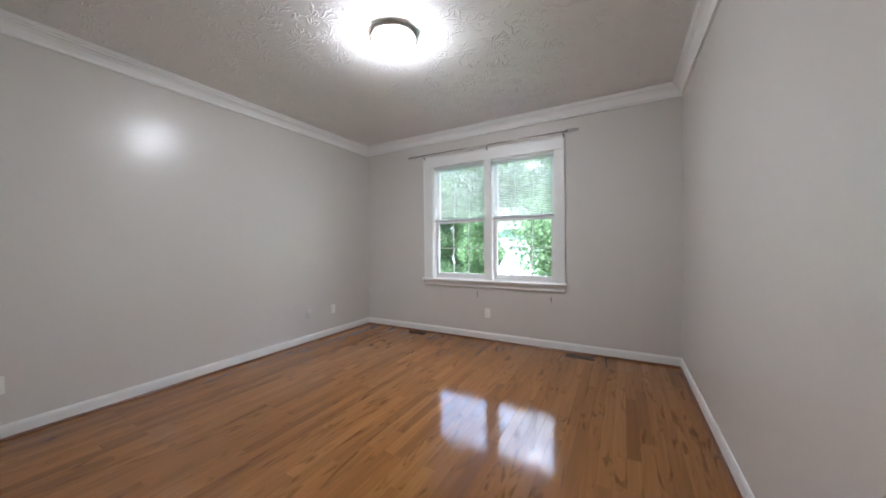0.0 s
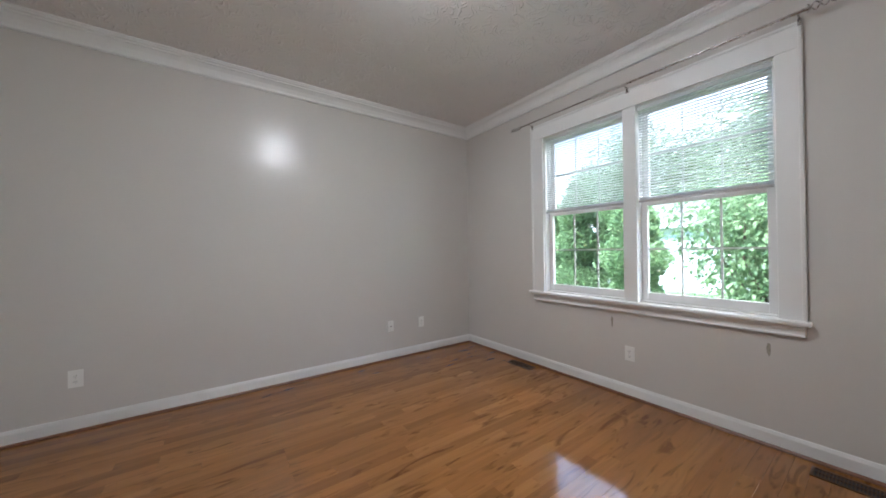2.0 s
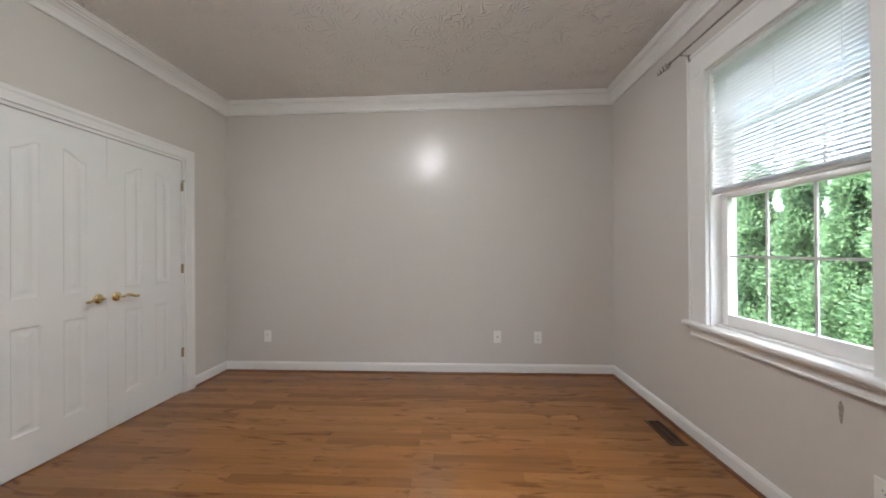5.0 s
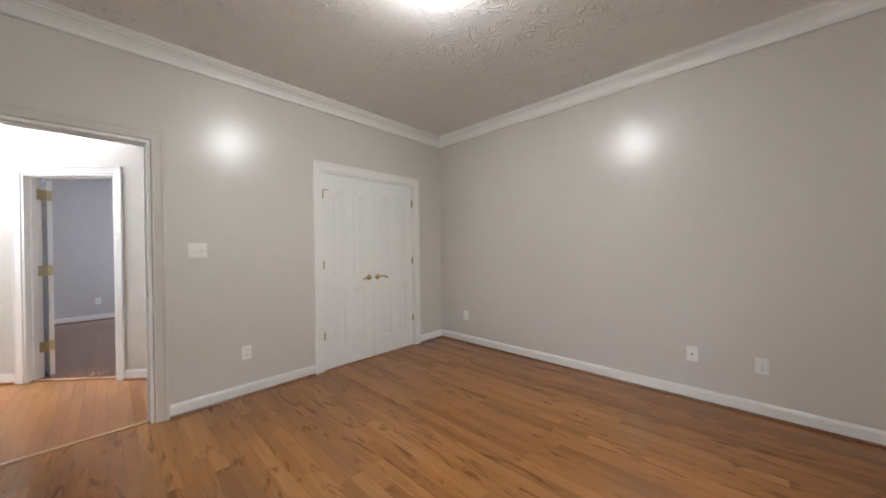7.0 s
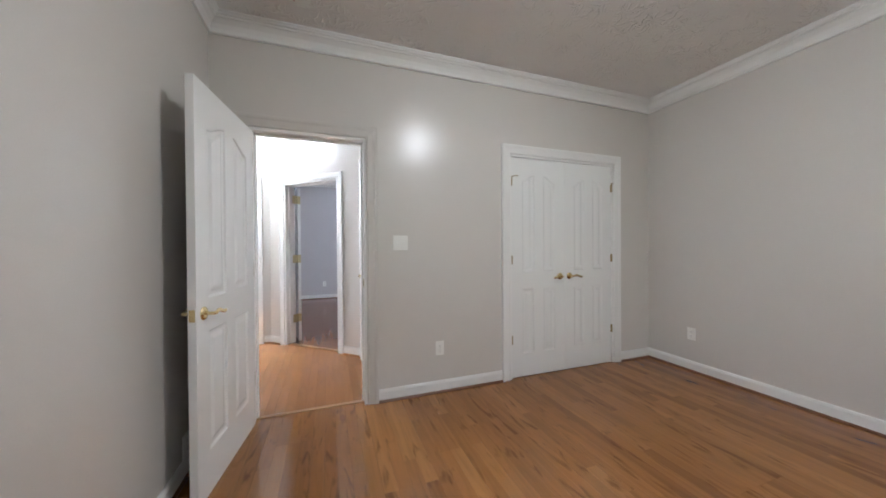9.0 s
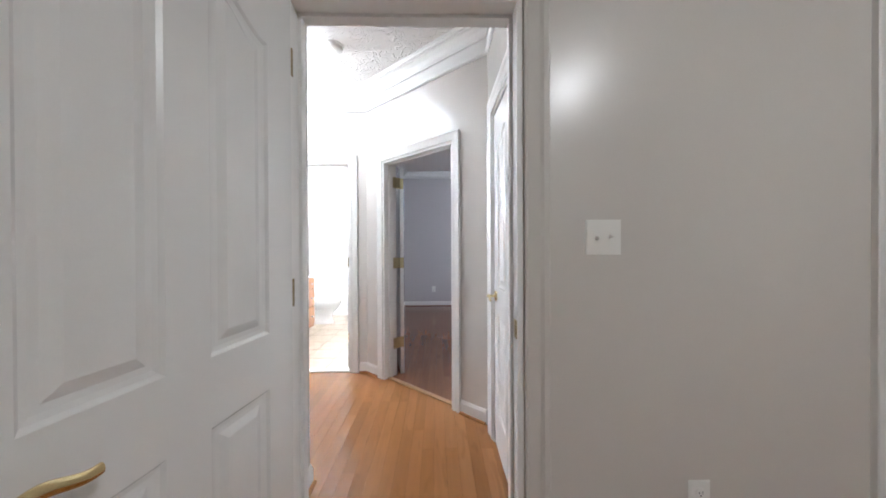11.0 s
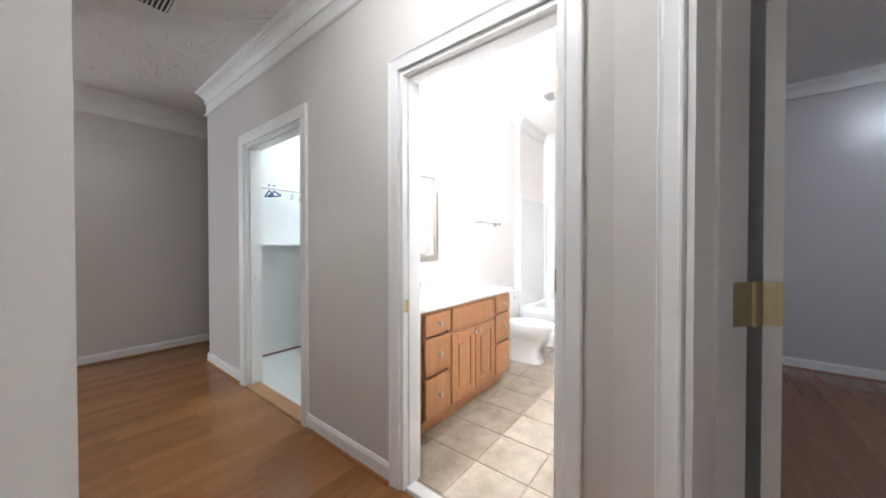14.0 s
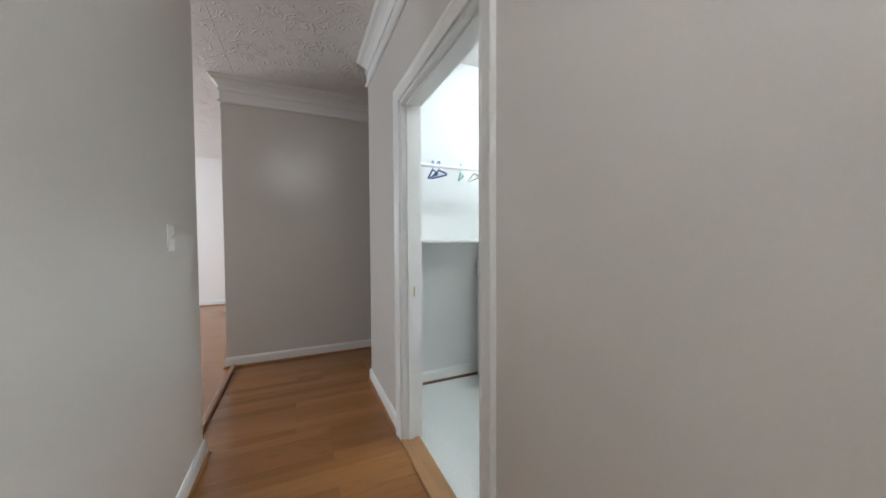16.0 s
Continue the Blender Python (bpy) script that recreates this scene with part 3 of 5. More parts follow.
# closet double doors: faces in the plane of the bedroom's south wall
leaf_a = door_leaf("door_closet", 0.587, 2.0, pose(0.5185 + 0.003, RY - 0.008, 0.008), 0.587 - 0.055, -1,
                   "white moulded closet door, closed, with brass lever", (1,), 0.905)
leaf_b = door_leaf("door_closet", 0.587, 2.0, pose(1.7015 - 0.003 - 0.587, RY - 0.008, 0.008), 0.055, 1,
                   "white moulded closet door, closed, with brass lever", (1,), 0.905)
for lf, hx in ((leaf_a, -0.004), (leaf_b, 0.591)):
    for z in (0.345, 1.07, 1.78):
        bm = rod((hx, 0.006, z - 0.04), (hx, 0.006, z + 0.04), 0.006, None, 10)
        box(hx - 0.014, hx + 0.014, -0.001, 0.002, z - 0.038, z + 0.038, bm)
        part("hinge", bm, OLDBRASS, lf, "worn brass hinge")
    sg = 1 if hx < 0 else -1
    part("door_stop", tube([(hx, 0.008, 1.822), (hx + sg * 0.012, 0.035, 1.826), (hx + sg * 0.05, 0.04, 1.826)], 0.004), OLDBRASS, lf, "small brass hinge-pin door stop")

# open bedroom door, swung in against the east wall
door1 = door_leaf("door_bedroom", 0.742, 2.0, frame_of((3.738, RY + 0.006), (0.124, 1)), 0.742 - 0.062, -1,
                  "white moulded panel door, standing open with brass lever")
for z in HINGE_Z:
    bm = box(-0.0015, 0.0, -0.033, -0.002, z - 0.045, z + 0.045)
    rod((-0.004, -0.041, z - 0.046), (-0.004, -0.041, z + 0.046), 0.006, bm, 10)
    part("hinge", bm, BRASS, door1, "brass butt hinge")
    bm = box(3.7398, 3.7413, RY - 0.016, RY - 0.004, z - 0.045, z + 0.045)
    part("hinge_plate", bm, OLDBRASS, door1, "brass hinge plate on the jamb", door1.matrix_world.inverted())
# linen closet door in the vestibule, closed
door2 = door_leaf("door_linen", 0.718, 2.0, WALL_V @ pose(0.171, -0.006, 0.008), 0.718 - 0.06, -1,
                  "white moulded panel door, closed, with brass lever", (1,), 0.905)
for z in (0.345, 1.07, 1.80):
    bm = rod((-0.004, 0.006, z - 0.04), (-0.004, 0.006, z + 0.04), 0.006, None, 10)
    box(-0.014, 0.012, -0.001, 0.002, z - 0.038, z + 0.038, bm)
    part("hinge", bm, OLDBRASS, door2, "worn brass hinge")
# second bedroom door, folded back into its room
HX, HY = 3.582, -5.995
door3 = door_leaf("door_second_bedroom", 0.70, 1.965, frame_of((HX, HY), (0.22, -1)), 0.64, -1, "white moulded panel door, folded open", (1, -1))
# bathroom door, open against the wall
door4 = door_leaf("door_bath", 0.70, 2.0, frame_of((4.128, BY - 0.128), (0.02, -1)), 0.64, -1, "white moulded panel door, standing open with brass lever", (1,))


# wide-open butt hinges bridge the gap between jamb and leaf
jx = Vector(WALL_D @ Vector((1.1255, -0.103, 0)))
jy = Vector(WALL_D @ Vector((1.1255, -0.141, 0)))
leaf_in = door3.matrix_world @ Vector((-0.002, 0.001, 0))
leaf_out = door3.matrix_world @ Vector((-0.002, -0.034, 0))
pin = (jy + leaf_in) / 2 + Vector((0.003, 0.004, 0))
for z in HINGE_Z:
    bm = bmesh.new()
    for a, b in ((jx, jy), (jy, pin), (pin, leaf_in), (leaf_in, leaf_out)):
        d = (b - a).normalized()
        off = Vector((-d.y, d.x, 0)) * -0.0012
        q = []
        for o in (off, -off):
            for p, dz in ((a, -0.051), (b, -0.051), (b, 0.051), (a, 0.051)):
                q.append(bm.verts.new(p + o + Vector((0, 0, z + dz))))
        for f in ((0, 1, 2, 3), (4, 5, 6, 7), (0, 1, 5, 4), (1, 2, 6, 5), (2, 3, 7, 6), (3, 0, 4, 7)):
            bm.faces.new([q[k] for k in f])
    rod(pin + Vector((0, 0, z - 0.053)), pin + Vector((0, 0, z + 0.053)), 0.0065, bm, 12)
    for a, b in ((jx, jy), (leaf_in, leaf_out)):
        d = (b - a).normalized()
        nrm = Vector((d.y, -d.x, 0))
        if nrm.y < 0:
            nrm = -nrm
        for k, dz in ((0.3, -0.036), (0.6, 0), (0.3, 0.036)):
            c = a.lerp(b, k) + Vector((0, 0, z + dz))
            rod(c, c + nrm * 0.0032, 0.0042, bm, 8)
    part("hinge", bm, HINGEBRASS, door3, "polished brass butt hinge", door3.matrix_world.inverted())
for z in HINGE_Z:
    bm = box(-0.0018, 0.0, -0.033, -0.003, z - 0.045, z + 0.045)
    rod((-0.004, -0.041, z - 0.047), (-0.004, -0.041, z + 0.047), 0.0062, bm, 12)
    for y, dz in ((-0.012, -0.03), (-0.022, 0.0), (-0.012, 0.03)):
        rod((-0.001, y, z + dz), (-0.0034, y, z + dz), 0.0036, bm, 8)
    part("hinge", bm, BRASS, door4, "polished brass butt hinge")

# strike plates and thresholds
for nm, m in (("strike_plate", pose(4.8105, BY - 0.02, 0.90, 0, 0, 90)), ("strike_plate", pose(6.6655, BY - 0.06, 0.905, 0, 0, 90)), ("strike_plate", pose(3.0045, RY - 0.02, 0.93, 0, 0, -90))):
    bm = box(-0.016, 0.016, -0.001, 0.0015, -0.03, 0.03)
    box(-0.006, 0.006, 0.0012, 0.0022, -0.013, 0.013, bm)
    solid(nm, bm, BRASS, "small brass strike plate let into the jamb", "strike plate", m=m)
solid("threshold_laundry", box(5.76, 6.685, BY - 0.10, BY + 0.012, 0.0, 0.014, None, 0.004), THRESH, "oak threshold strip", "threshold", kind="structure")
solid("threshold_bath", box(4.08, 4.81, BY - 0.075, BY - 0.012, 0.0, 0.013, None, 0.004), MARBLE, "white marble threshold", "threshold", kind="structure")
solid("threshold_bedroom", box(3.003, 3.742, -3.966, -3.93, 0.0, 0.006, None, 0.002), THRESH, "flat oak seam strip between two floors", "threshold", kind="structure")
solid("threshold_second_bedroom", box(0.328, 1.127, -0.075, -0.03, 0.0, 0.010, None, 0.003), THRESH, "flat oak threshold strip", "threshold", kind="structure", m=WALL_D)
solid("threshold_far_room", box(7.03, 8.45, -4.905, -4.865, 0.0, 0.03, None, 0.008), THRESH, "pale wooden nosing strip across the opening", "threshold", kind="structure")

# ---- ceiling lamps ----


def ceiling_light(x, y, r, strength, label, color=(1.0, 0.945, 0.87)):
    ob = thing("ceiling_light", label, "ceiling light", m=pose(x, y, H))
    part("pan", lathe([(0, -0.001), (r + 0.010, -0.001), (r + 0.016, -0.012), (r + 0.016, -0.026), (r + 0.008, -0.034), (r - 0.006, -0.034), (r - 0.008, -0.028), (0, -0.028)], seg=40), PANMETAL, ob, "pale satin nickel pan", None, True)
    prof = [(r - 0.010, -0.030)] + [((r - 0.008) * math.cos(a) ** 0.7, -0.036 - 0.081 * math.sin(a)) for a in [radians(d) for d in (0, 12, 25, 40, 55, 70, 82)]] + [(0, -0.1175)]
    part("shade", lathe(prof, seg=40), glowing("lit_opal_glass", color, strength), ob, "lit opal glass dome", None, True)
    part("finial", lathe([(0.0, -0.115), (0.009, -0.117), (0.010, -0.123), (0.005, -0.129), (0.0, -0.132)], seg=14), NICKEL, ob, "nickel finial", None, True)
    return ob


ceiling_light(2.05, -1.95, 0.15, LAMP_ROOM, "round flush ceiling light with lit opal dome")
ceiling_light(4.44, -5.43, 0.14, LAMP_HALL, "round flush hall ceiling light with lit opal dome", (0.97, 0.962, 0.945))
ceiling_light(1.9, -7.7, 0.15, LAMP_BED, "round flush ceiling light with lit opal dome", (0.9, 0.95, 1.0))
ceiling_light(6.4, -7.2, 0.15, LAMP_LAUNDRY, "round flush laundry ceiling light, lit", (0.93, 1.0, 1.0))
bar = thing("vanity_light", "chrome bath bar light with lit globes", "wall light", m=pose(5.47, -6.8, 2.02))
part("back_plate", box(-0.03, 0, -0.3, 0.3, -0.05, 0.05, None, 0.006), CHROME, bar, "chrome back plate")
globe_mat = glowing("lit_bulb_glass", (0.97, 0.97, 0.965), LAMP_BATH)
for gy in (-0.2, 0.0, 0.2):
    part("globe", lathe([(0.0, -0.05)] + [(0.05 * math.sin(radians(d)), -0.05 * math.cos(radians(d))) for d in range(20, 180, 20)] + [(0.0, 0.05)], seg=20), globe_mat, bar, "lit round bulb", pose(-0.085, gy, 0), True)

# ---- the bedroom window ----
window = thing("window_1", "white double window with vinyl sashes, raised mini blinds above", "window", kind="structure")
WX0, WX1, WM0, WM1, WZ0, WZ1 = 1.19, 2.815, 1.958, 2.055, 0.76, 2.29


def casing_board(bm, x0, x1, z0, z1, d=0.022):
    box(x0, x1, -d, 0.0, z0, z1, bm, 0.004)


bm = bmesh.new()
casing_board(bm, 1.060, WX0 + 0.004, WZ0, WZ1 - 0.004)
casing_board(bm, WX1 - 0.004, 2.918, WZ0, WZ1 - 0.004)
casing_board(bm, 1.060, 2.918, WZ1 - 0.004, 2.425)
box(1.054, 1.072, -0.028, 0.0, WZ0, 2.43, bm, 0.004)
box(2.905, 2.923, -0.028, 0.0, WZ0, 2.43, bm, 0.004)
box(1.054, 2.923, -0.028, 0.0, 2.412, 2.432, bm, 0.004)
part("window_casing", bm, TRIM, window, "white painted casing boards")
part("mullion", box(WM0, WM1, -0.018, 0.10, WZ0, WZ1, None, 0.003), TRIM, window, "wide white centre mullion")
bm = box(1.030, 2.94, -0.062, 0.02, 0.738, 0.764, None, 0.008)
part("window_sill", bm, TRIM, window, "white rounded stool")
bm = box(1.060, 2.918, -0.020, 0.0, 0.672, 0.738, None, 0.004)
box(1.060, 2.918, -0.026, 0.0, 0.672, 0.684, bm, 0.003)
box(1.060, 2.918, -0.027, 0.0, 0.716, 0.738, bm, 0.004)
part("apron", bm, TRIM, window, "white moulded apron under the sill")
bm = bmesh.new()
box(WX0 - 0.001, WX0 + 0.012, 0.0, 0.15, WZ0, WZ1, bm)
box(WX1 - 0.012, WX1 + 0.001, 0.0, 0.15, WZ0, WZ1, bm)
box(WX0 + 0.012, WX1 - 0.012, 0.0, 0.15, WZ1 - 0.012, WZ1 + 0.001, bm)
box(WX0 + 0.012, WX1 - 0.012, 0.02, 0.16, WZ0 - 0.001, WZ0 + 0.014, bm)
part("window_frame", bm, TRIM, window, "white window liner")


def sash(x0, x1, z0, z1, y):
    ob = part("sash", bmesh.new(), TRIM, window, "white vinyl sash with thin grilles")
    f = 0.042
    bm = bmesh.new()
    box(x0, x0 + f, y, y + 0.035, z0, z1, bm, 0.003)
    box(x1 - f, x1, y, y + 0.035, z0, z1, bm, 0.003)
    box(x0 + f, x1 - f, y + 0.001, y + 0.034, z0, z0 + 0.062, bm, 0.003)
    box(x0 + f, x1 - f, y + 0.001, y + 0.034, z1 - 0.034, z1, bm, 0.003)
    part("sash_frame", bm, TRIM, ob)
    gx0, gx1, gz0, gz1 = x0 + f, x1 - f, z0 + 0.062, z1 - 0.034
    bm = bmesh.new()
    for k in (1, 2):
        x = gx0 + (gx1 - gx0) * k / 3
        box(x - 0.006, x + 0.006, y + 0.012, y + 0.020, gz0, gz1, bm)
    zc = (gz0 + gz1) / 2
    box(gx0, gx1, y + 0.0115, y + 0.0205, zc - 0.006, zc + 0.006, bm)
    part("grille", bm, painted("grille_white", (0.62, 0.62, 0.60), 0.4), ob, "thin white grille bars")
    pane = part("pane", box(gx0 - 0.004, gx1 + 0.004, y + 0.022, y + 0.026, gz0 - 0.004, gz1 + 0.004), GLASS, ob, "clear glass pane")
    pane.visible_shadow = False


for x0, x1 in ((WX0 + 0.012, WM0), (WM1, WX1 - 0.012)):
    sash(x0, x1, WZ0 + 0.014, 1.545, 0.062)
    sash(x0, x1, 1.515, WZ1 - 0.012, 0.102)


def mini_blind(x0, x1, z_low):
    ob = thing("mini_blind", "white aluminium mini blind drawn halfway up", "blind", "mini blinds of the double window")
    part("headrail", box(x0 + 0.004, x1 - 0.004, 0.008, 0.036, 2.245, 2.276, None, 0.002), SLATM, ob, "white headrail")
    w = (x1 - x0) / 2 - 0.006
    bm = bmesh.new()
    n = 5
    rows = []
    for i in range(n + 1):
        u = -1 + 2 * i / n
        y, z = 0.0122 * u, 0.0022 * (1 - u * u) - 0.0035 * u
        rows.append([bm.verts.new((sx * w, y, z + dz)) for dz in (0, 0.0005) for sx in (-1, 1)])
    for a, b in zip(rows, rows[1:]):
        bm.faces.new((a[0], a[1], b[1], b[0]))
        bm.faces.new((a[2], b[2], b[3], a[3]))
    slat = mesh_of("slat", bm, SLATM)
    z = z_low + 0.034
    while z < 2.24:
        part("slat", slat, SLATM, ob, "", pose((x0 + x1) / 2, 0.022, z))
        z += 0.0205
    bm = box(x0 + 0.004, x1 - 0.004, 0.009, 0.035, z_low, z_low + 0.016, None, 0.003)
    part("bottom_rail", bm, painted("grey_blind_rail", (0.5, 0.48, 0.47), 0.4), ob, "greyish bottom rail with stacked slats")
    for k in range(5):
        zz = z_low + 0.017 + k * 0.0028
        part("slat", box(x0 + 0.006, x1 - 0.006, 0.010, 0.034, zz, zz + 0.0012), SLATM, ob)
    bm = bmesh.new()
    for f in (0.14, 0.5, 0.86):
        for y in (0.0095, 0.0345):
            rod((x0 + (x1 - x0) * f, y, z_low + 0.01), (x0 + (x1 - x0) * f, y, 2.25), 0.0009, bm, 5)
    part("ladder_cord", bm, SLATM, ob, "thin white ladder cords")


mini_blind(WX0 + 0.012, WM0, 1.535)
mini_blind(WM1, WX1 - 0.012, 1.535)

# curtain rod with wire-scroll finials
rodm = metal("dark_nickel_rod", (0.40, 0.37, 0.34), 0.24)
crod = thing("curtain_rod", "slim brushed metal curtain rod with twisted scroll finials", "curtain rod")
RZ, RYY = 2.452, -0.078
part("pole", rod((0.97, RYY, RZ), (2.02, RYY, RZ), 0.0065), rodm, crod, "", None, True)
part("sleeve", rod((1.78, RYY, RZ), (2.95, RYY, RZ), 0.0085), rodm, crod, "thicker telescoping half", None, True)
part("collar", rod((1.75, RYY, RZ), (2.03, RYY, RZ), 0.0125), painted("frosted_sleeve", (0.45, 0.42, 0.38), 0.35), crod, "frosted joining sleeve", None, True)
for bx in (1.08, 2.005, 2.915):
    bm = tube([(bx, -0.005, RZ - 0.03), (bx, -0.03, RZ - 0.012), (bx, RYY, RZ - 0.010)], 0.0045)
    box(bx - 0.008, bx + 0.008, -0.031, -0.022, RZ - 0.05, RZ - 0.01, bm)
    part("bracket", bm, rodm, crod, "small metal bracket")
for ex, sg in ((0.97, -1), (2.95, 1)):
    bm = bmesh.new()
    for ph in (0.0, math.pi):
        pts = [(ex + sg * 0.13 * i / 22, RYY + 0.018 * math.sin(i * 0.57 + ph) * (1 - 0.02 * i), RZ + 0.022 * math.cos(i * 0.57 + ph) * (1 - 0.02 * i)) for i in range(23)]
        tube(pts, 0.0032, bm, 6)
    lathe([(0, -0.012), (0.010, -0.006), (0.012, 0.0), (0.010, 0.006), (0, 0.012)], bm, 12, Matrix.Translation((ex, RYY, RZ)) @ Matrix.Rotation(radians(90), 4, "Y"))
    part("finial", bm, rodm, crod, "open twisted wire finial", None, True)

# ---- wall plates, registers and small fixtures ----


def plate_bm(w, h, t=0.006):
    bm = box(-w / 2, w / 2, 0.0, t, -h / 2, h / 2, None, 0.0)
    top = [e for e in bm.edges if all(v.co.y > t / 2 for v in e.verts)]
    bmesh.ops.bevel(bm, geom=top, offset=0.0035, segments=2, affect="EDGES")
    return bm


def facing(x, y, z, deg):
    """A pose on a wall whose outward side is +y, turned by deg."""
    return pose(x, y, z, 0, 0, deg)


def outlet(m, label="white duplex outlet with screwed plate on the wall"):
    ob = thing("wall_outlet", label, "outlet", "wall outlets", m=m)
    part("cover_plate", plate_bm(0.072, 0.116), PLASTIC, ob)
    for z in (-0.0195, 0.0195):
        bm = lathe([(0, 0.0), (0.0165, 0.0), (0.0165, 0.0085), (0.0155, 0.0092), (0, 0.0092)], None, 20, Matrix.Translation((0, 0, z)) @ Matrix.Rotation(radians(-90), 4, "X"))
        r = part("receptacle", bm, PLASTIC, ob)
        bm = box(-0.0072, -0.0050, 0.0088, 0.0096, z - 0.002, z + 0.007)
        box(0.0050, 0.0072, 0.0088, 0.0096, z - 0.002, z + 0.006, bm)
        rod((0, 0.0088, z - 0.008), (0, 0.0096, z - 0.008), 0.0026, bm, 8)
        part("slot", bm, SLOT, r, "dark contact slots")
    part("screw", rod((0, 0.0055, 0), (0, 0.0072, 0), 0.003, None, 10), NICKEL, ob)
    return ob


def cable_plate(m):
    ob = thing("cable_plate", "white cable wall plate with centre jack", "wall plate", m=m)
    part("cover_plate", plate_bm(0.072, 0.116), PLASTIC, ob)
    part("jack", rod((0, 0.005, 0), (0, 0.016, 0), 0.006, None, 12), BRONZE, ob, "dark threaded jack")
    for z in (-0.04, 0.04):
        part("screw", rod((0, 0.0055, z), (0, 0.0072, z), 0.003, None, 10), NICKEL, ob)


def switch_plate(m, gangs=1, ups=(1,), label="white toggle light switch plate"):
    ob = thing("light_switch", label, "light switch", m=m)
    part("cover_plate", plate_bm(0.072 + 0.046 * (gangs - 1), 0.116), PLASTIC, ob)
    for g in range(gangs):
        x = (g - (gangs - 1) / 2) * 0.046
        part("bezel", box(x - 0.0055, x + 0.0055, 0.0055, 0.0075, -0.0125, 0.0125), PLASTIC, ob)
        bm = box(x - 0.0042, x + 0.0042, 0.004, 0.021, -0.005, 0.005, None, 0.0015)
        up = ups[g % len(ups)]
        bmesh.ops.rotate(bm, cent=(x, 0.004, 0), matrix=Matrix.Rotation(radians(24 * up), 3, "X"), verts=bm.verts)
        part("toggle", bm, PLASTIC, ob, "small toggle lever")
        for z in (-0.03, 0.03):
            part("screw", rod((x, 0.0055, z), (x, 0.007, z), 0.0028, None, 8), PLASTIC, ob)
    return ob


outlet(facing(0, -3.451, 0.355, -90))
outlet(facing(0, -0.727, 0.359, -90))
cable_plate(facing(0, -1.12, 0.363, -90))
outlet(facing(1.98, 0, 0.346, 180))
outlet(facing(2.395, RY, 0.365, 0))
outlet(facing(RX, -3.45, 0.16, 90), "white duplex outlet behind the open door")
switch_plate(facing(2.718, RY, 1.237, 0), 2, (1, -1), "white double toggle switch plate beside the door")
switch_plate(facing(4.03, -4.72, 1.228, 135), 1, (-1,), "white toggle switch on the angled hall wall")
switch_plate(facing(6.60, -4.97, 1.232, 180), 1, (1,), "white toggle switch on the hall wall")
outlet(facing(3.30, -9.5, 0.347, 0))

therm = thing("thermostat", "white plastic thermostat on the hall wall", "thermostat", m=facing(5.46, -4.97, 1.54, 180))
part("housing", box(-0.062, 0.062, 0.0, 0.034, -0.045, 0.045, None, 0.008), PLASTIC, therm)
part("screen", box(-0.03, 0.02, 0.034, 0.0352, -0.004, 0.024), painted("grey_lcd", (0.32, 0.36, 0.31), 0.25), therm, "grey display")
part("button", box(0.030, 0.044, 0.033, 0.037, -0.01, 0.016, None, 0.001), PLASTIC, therm)


def floor_register(x0, x1, y0, y1):
    ob = thing("floor_register", "dark bronze floor register with louvres", "floor vent", "floor registers below the window")
    bm = bmesh.new()
    box(x0, x1, y0, y0 + 0.014, 0.0, 0.006, bm, 0.002)
    box(x0, x1, y1 - 0.014, y1, 0.0, 0.006, bm, 0.002)
    box(x0, x0 + 0.014, y0 + 0.014, y1 - 0.014, 0.0, 0.006, bm, 0.002)
    box(x1 - 0.014, x1, y0 + 0.014, y1 - 0.014, 0.0, 0.006, bm, 0.002)
    part("frame", bm, BRONZE, ob)
    # black sheet on the floor whose colour stands for the duct's shade
    part("well", box(x0 + 0.01, x1 - 0.01, y0 + 0.01, y1 - 0.01, 0.0004, 0.0012), SLOT, ob, "flat black sheet standing for the shade in the duct")
    for k in range(1, 22):
        x = x0 + 0.014 + (x1 - x0 - 0.028) * k / 22
        part("louvre", box(x - 0.0025, x + 0.0025, y0 + 0.014, y1 - 0.014, 0.0012, 0.0045), BRONZE, ob)
    part("rib", box(x0 + 0.014, x1 - 0.014, (y0 + y1) / 2 - 0.003, (y0 + y1) / 2 + 0.003, 0.0012, 0.005), BRONZE, ob)


floor_register(0.83, 1.12, -0.185, -0.075)
floor_register(2.935, 3.225, -0.185, -0.075)


def smoke_detector(x, y):
    ob = thing("smoke_detector", "white round smoke detector on the ceiling", "smoke detector", m=pose(x, y, H))
    part("base", lathe([(0, -0.001), (0.066, -0.001), (0.068, -0.006), (0.066, -0.012), (0, -0.012)], seg=32), PLASTIC, ob, "", None, True)
    part("cap", lathe([(0.060, -0.012), (0.062, -0.020), (0.058, -0.032), (0.048, -0.038), (0, -0.040)], seg=32), PLASTIC, ob, "", None, True)
    part("lamp", rod((0.03, 0, -0.0385), (0.03, 0, -0.042), 0.003, None, 8), painted("red_indicator", (0.4, 0.02, 0.02), 0.3), ob, "tiny red indicator")


smoke_detector(3.41, -3.52)
smoke_detector(4.0, -5.38)


